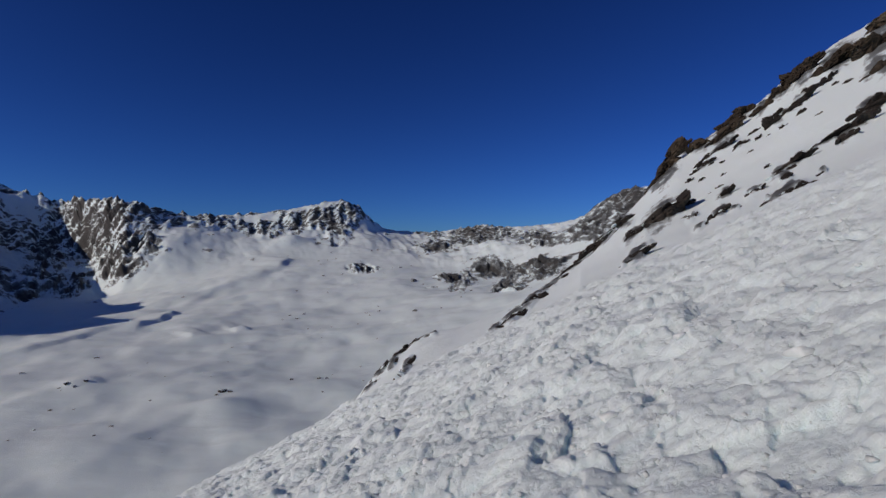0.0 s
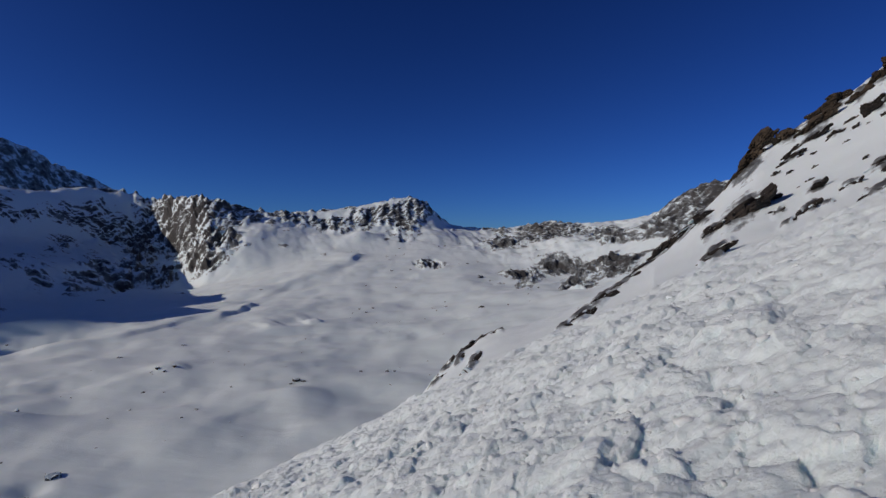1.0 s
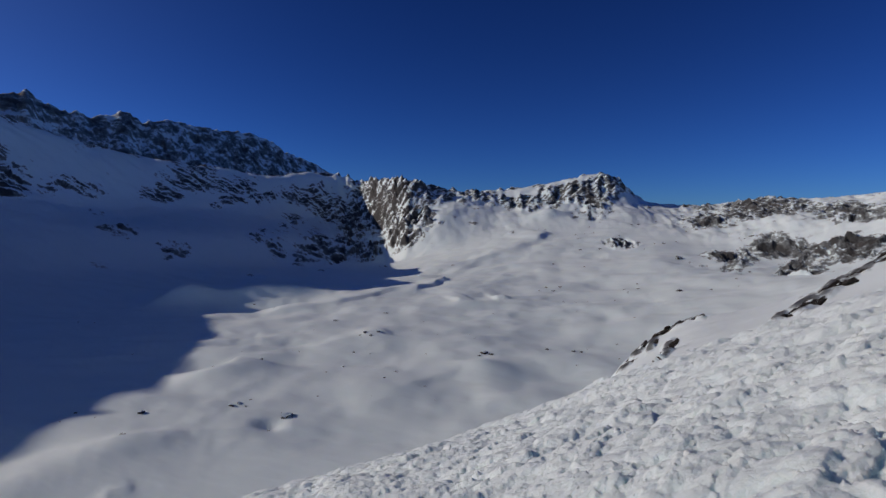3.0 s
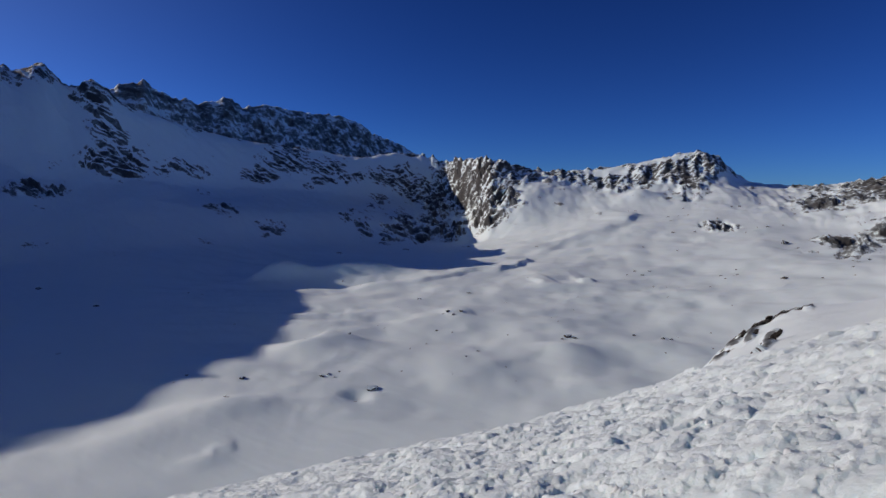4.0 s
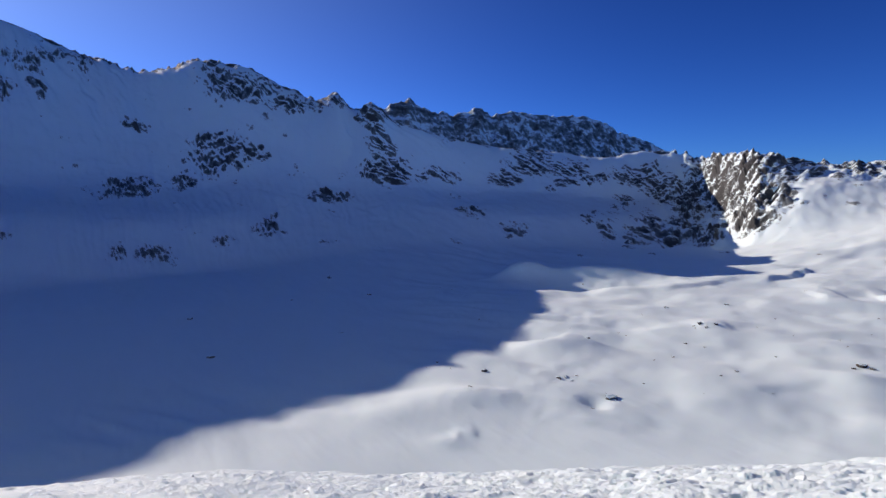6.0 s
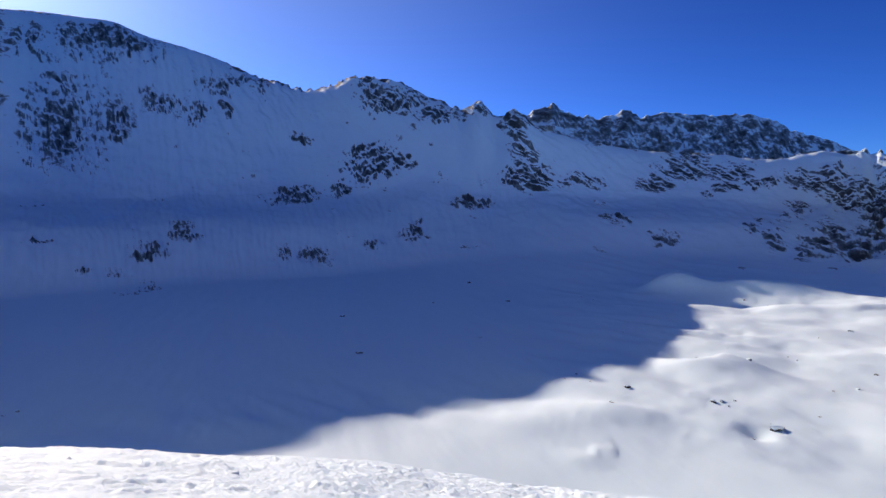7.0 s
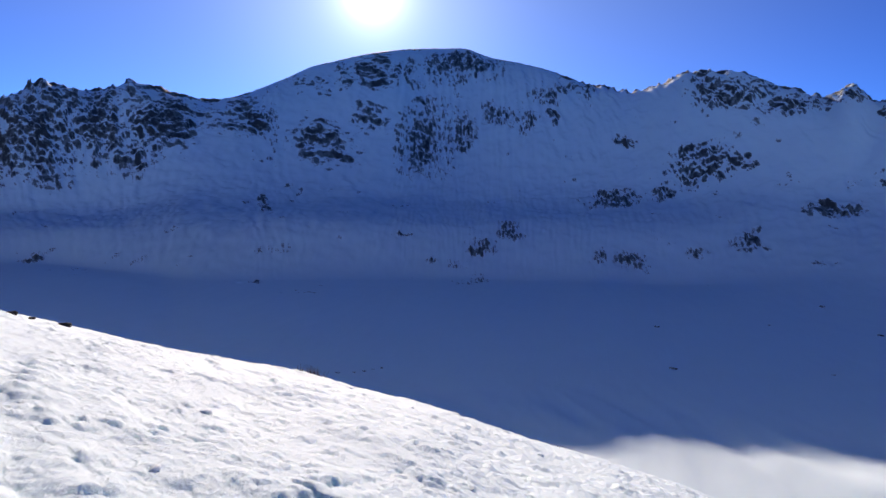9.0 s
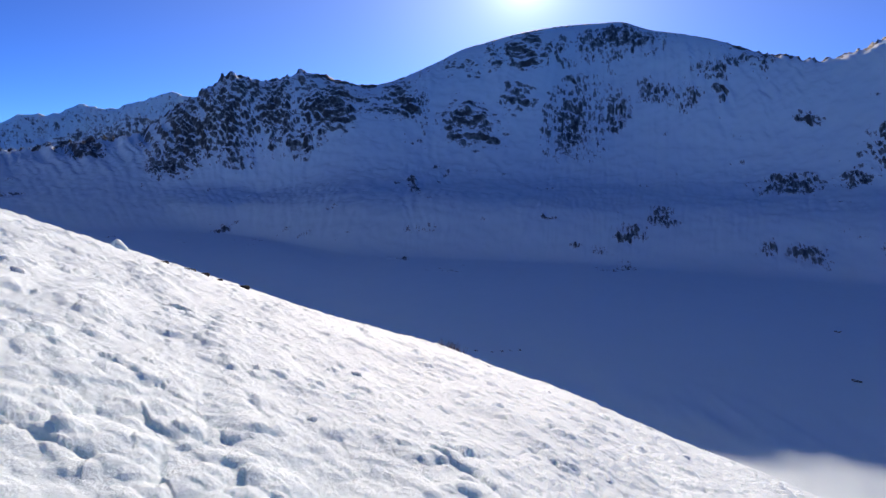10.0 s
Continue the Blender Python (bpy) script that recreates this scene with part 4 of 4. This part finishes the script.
# Dark stones on the slope's edge: bearing, distance over the edge's, half width (m).
for az, out, half in [(147.3, 1.0, 0.17), (146.9, 0.99, 0.10), (145.8, 1.0, 0.12), (144.4, 0.99, 0.10), (142.3, 1.0, 0.17), (149.2, 0.99, 0.10)]:
    e = curve(EDGE, 1, np.array([az]))[0] * out
    ob = new("stone", finish(shattered(rng, (half * 1.6, half, half * 0.8), 0.2, 8, 3), "stone", CRAG_ROCK))
    ob.matrix_world = pose(-e * math.sin(radians(az)), e * math.cos(radians(az)), 0, 0, 0, az)
    tagged(ob, "dark stone at the edge of the snow slope", "stone", "stones at the slope's edge")


def settle_on_ground(ob, lift):
    """Puts a thing on the ground below it, sunk by part of its height."""
    x, y = ob.matrix_world.translation[:2]
    hit, place, *_ = ground.ray_cast(Vector((x, y, 900)), Vector((0, 0, -1)))
    if hit:
        ob.matrix_world.translation.z = place.z + lift


for ob in list(scene.objects):
    if ob.name.startswith(("boulder", "stone")) and not ob.parent:
        settle_on_ground(ob, ob.dimensions.z * 0.04)


# ---------------------------------------------------------------- loose snow close by
def slope_height(x, y):
    az = np.degrees(np.arctan2(-x, y))
    r = np.hypot(x, y)
    rk, zk, near = land(az)
    return near(r) + heaps(x, y, r, az, rk[2])


chunk_meshes = [finish(shattered(rng, (1.0, rng.uniform(0.7, 1.0), rng.uniform(0.5, 0.75)), 0.20, 5, 3), "snow_chunk", SNOW) for _ in range(8)]
count = 50
az_c = rng.uniform(-41, 163, count)
r_c = np.exp(rng.uniform(math.log(4.5), math.log(26), count))
x_c, y_c = -r_c * np.sin(np.radians(az_c)), r_c * np.cos(np.radians(az_c))
z_c = slope_height(x_c, y_c)
for x, y, z in zip(x_c, y_c, z_c):
    size = min(0.035 + 0.035 * rng.gamma(1.6), 0.16)
    ob = new("snow_chunk", chunk_meshes[rng.randint(8)])
    ob.matrix_world = pose(x, y, z - 0.4 * size, rng.uniform(-25, 25), rng.uniform(-25, 25), rng.uniform(0, 360)) @ Matrix.Scale(size, 4)
    tagged(ob, "lump of frozen white snow lying on the rough slope", "snow lump", "lumps on the near slope")
# one ball of snow stands out on the edge of the slope
e_ball = curve(EDGE, 1, np.array([152.9]))[0] * 0.98
bx, by = -e_ball * math.sin(radians(152.9)), e_ball * math.cos(radians(152.9))
ball = new("snow_ball", finish(shattered(rng, (1.0, 0.95, 0.9), 0.10, 3, 3), "snow_ball", SNOW))
ball.matrix_world = pose(bx, by, slope_height(np.array([bx]), np.array([by]))[0] + 0.12, 0, 0, 40) @ Matrix.Scale(0.3, 4)
tagged(ball, "big rounded ball of snow on the slope's edge", "snow lump")


def crumbs(count):
    """The small crumbs of avalanche snow, past counting, as one mesh."""
    base = bmesh.new()
    bmesh.ops.create_icosphere(base, subdivisions=1, radius=1.0)
    bv = np.array([v.co[:] for v in base.verts])
    bf = np.array([[v.index for v in f.verts] for f in base.faces])
    base.free()
    az = rng.uniform(-42, 90, count)
    r = np.exp(rng.uniform(math.log(2.0), math.log(27), count))
    x, y = -r * np.sin(np.radians(az)), r * np.cos(np.radians(az))
    z = slope_height(x, y)
    size = np.minimum(0.010 + 0.010 * rng.gamma(1.5, size=count), 0.06) * (0.7 + 0.035 * np.minimum(r, 20))
    v = bv[None] * (1 + 0.28 * rng.normal(size=(count, len(bv), 1)))
    t = rng.uniform(0, 2 * np.pi, count)
    stretch = np.stack([rng.uniform(0.7, 1.5, count), rng.uniform(0.7, 1.2, count), rng.uniform(0.5, 1.0, count)], -1)
    v = v * stretch[:, None] * size[:, None, None]
    vx = v[..., 0] * np.cos(t)[:, None] - v[..., 1] * np.sin(t)[:, None] + x[:, None]
    vy = v[..., 0] * np.sin(t)[:, None] + v[..., 1] * np.cos(t)[:, None] + y[:, None]
    vz = v[..., 2] + (z - 0.25 * size)[:, None]
    co = np.stack([vx, vy, vz], -1).reshape(-1, 3)
    faces = (bf[None] + (np.arange(count) * len(bv))[:, None, None]).reshape(-1, 3)
    me = bpy.data.meshes.new("snow_crumbs")
    me.from_pydata(co.tolist(), [], faces.tolist())
    for p in me.polygons:
        p.use_smooth = True
    me.materials.append(SNOW)
    return tagged(new("snow_crumbs", me), "small crumbs of white snow strewn over the slope", "snow", kind="stuff")


crumbs(1500)


# ---------------------------------------------------------------- dry grass that sticks out at the slope's edge
def grass_material():
    m, n, l, p = material("dry_grass")
    info = n.new("ShaderNodeObjectInfo").outputs["Random"]
    l.new(ramp(n, l, info, (0.0, (0.10, 0.07, 0.035)), (1.0, (0.28, 0.20, 0.09))), p.inputs["Base Color"])
    p.inputs["Roughness"].default_value = 0.8
    return m


GRASS = grass_material()


def blade_mesh(bend):
    verts, faces = [], []
    for s in (0.0, 0.35, 0.7, 1.0):
        w = 0.03 * (1 - 0.9 * s)
        verts += [(bend * s * s, -w, s), (bend * s * s, w, s)]
    faces = [(2 * i, 2 * i + 1, 2 * i + 3, 2 * i + 2) for i in range(3)]
    me = bpy.data.meshes.new("blade")
    me.from_pydata(verts, [], faces)
    me.materials.append(GRASS)
    return me


BLADES = [blade_mesh(b) for b in (0.1, 0.3, 0.5, 0.75)]


def grass_tuft(az, wide, high, blades):
    e = curve(EDGE, 1, np.array([float(az)]))[0] * 1.0
    cx, cy = -e * math.sin(radians(az)), e * math.cos(radians(az))
    ob = new("grass_tuft")
    ob.matrix_world = pose(cx, cy, slope_height(np.array([cx]), np.array([cy]))[0], 0, 0, az)
    for _ in range(blades):
        blade = tagged(new("stalk" if rng.rand() < 0.25 else "blade", BLADES[rng.randint(4)]), "dry brown grass blade")
        blade.parent = ob
        px, py = rng.normal(0, wide / 2), rng.normal(0, wide / 5)
        dz = slope_height(np.array([cx + px * math.cos(radians(az))]), np.array([cy + px * math.sin(radians(az))]))[0] - ob.matrix_world.translation.z
        blade.matrix_local = pose(px, py, dz - 0.05, 0, 0, rng.uniform(0, 360)) @ Matrix.Scale(high * rng.uniform(0.4, 1.0), 4)
    return tagged(ob, "tuft of dry brown grass poking through snow", "grass")


grass_tuft(120.6, 0.6, 0.5, 110)
grass_tuft(94.5, 0.22, 0.20, 30)
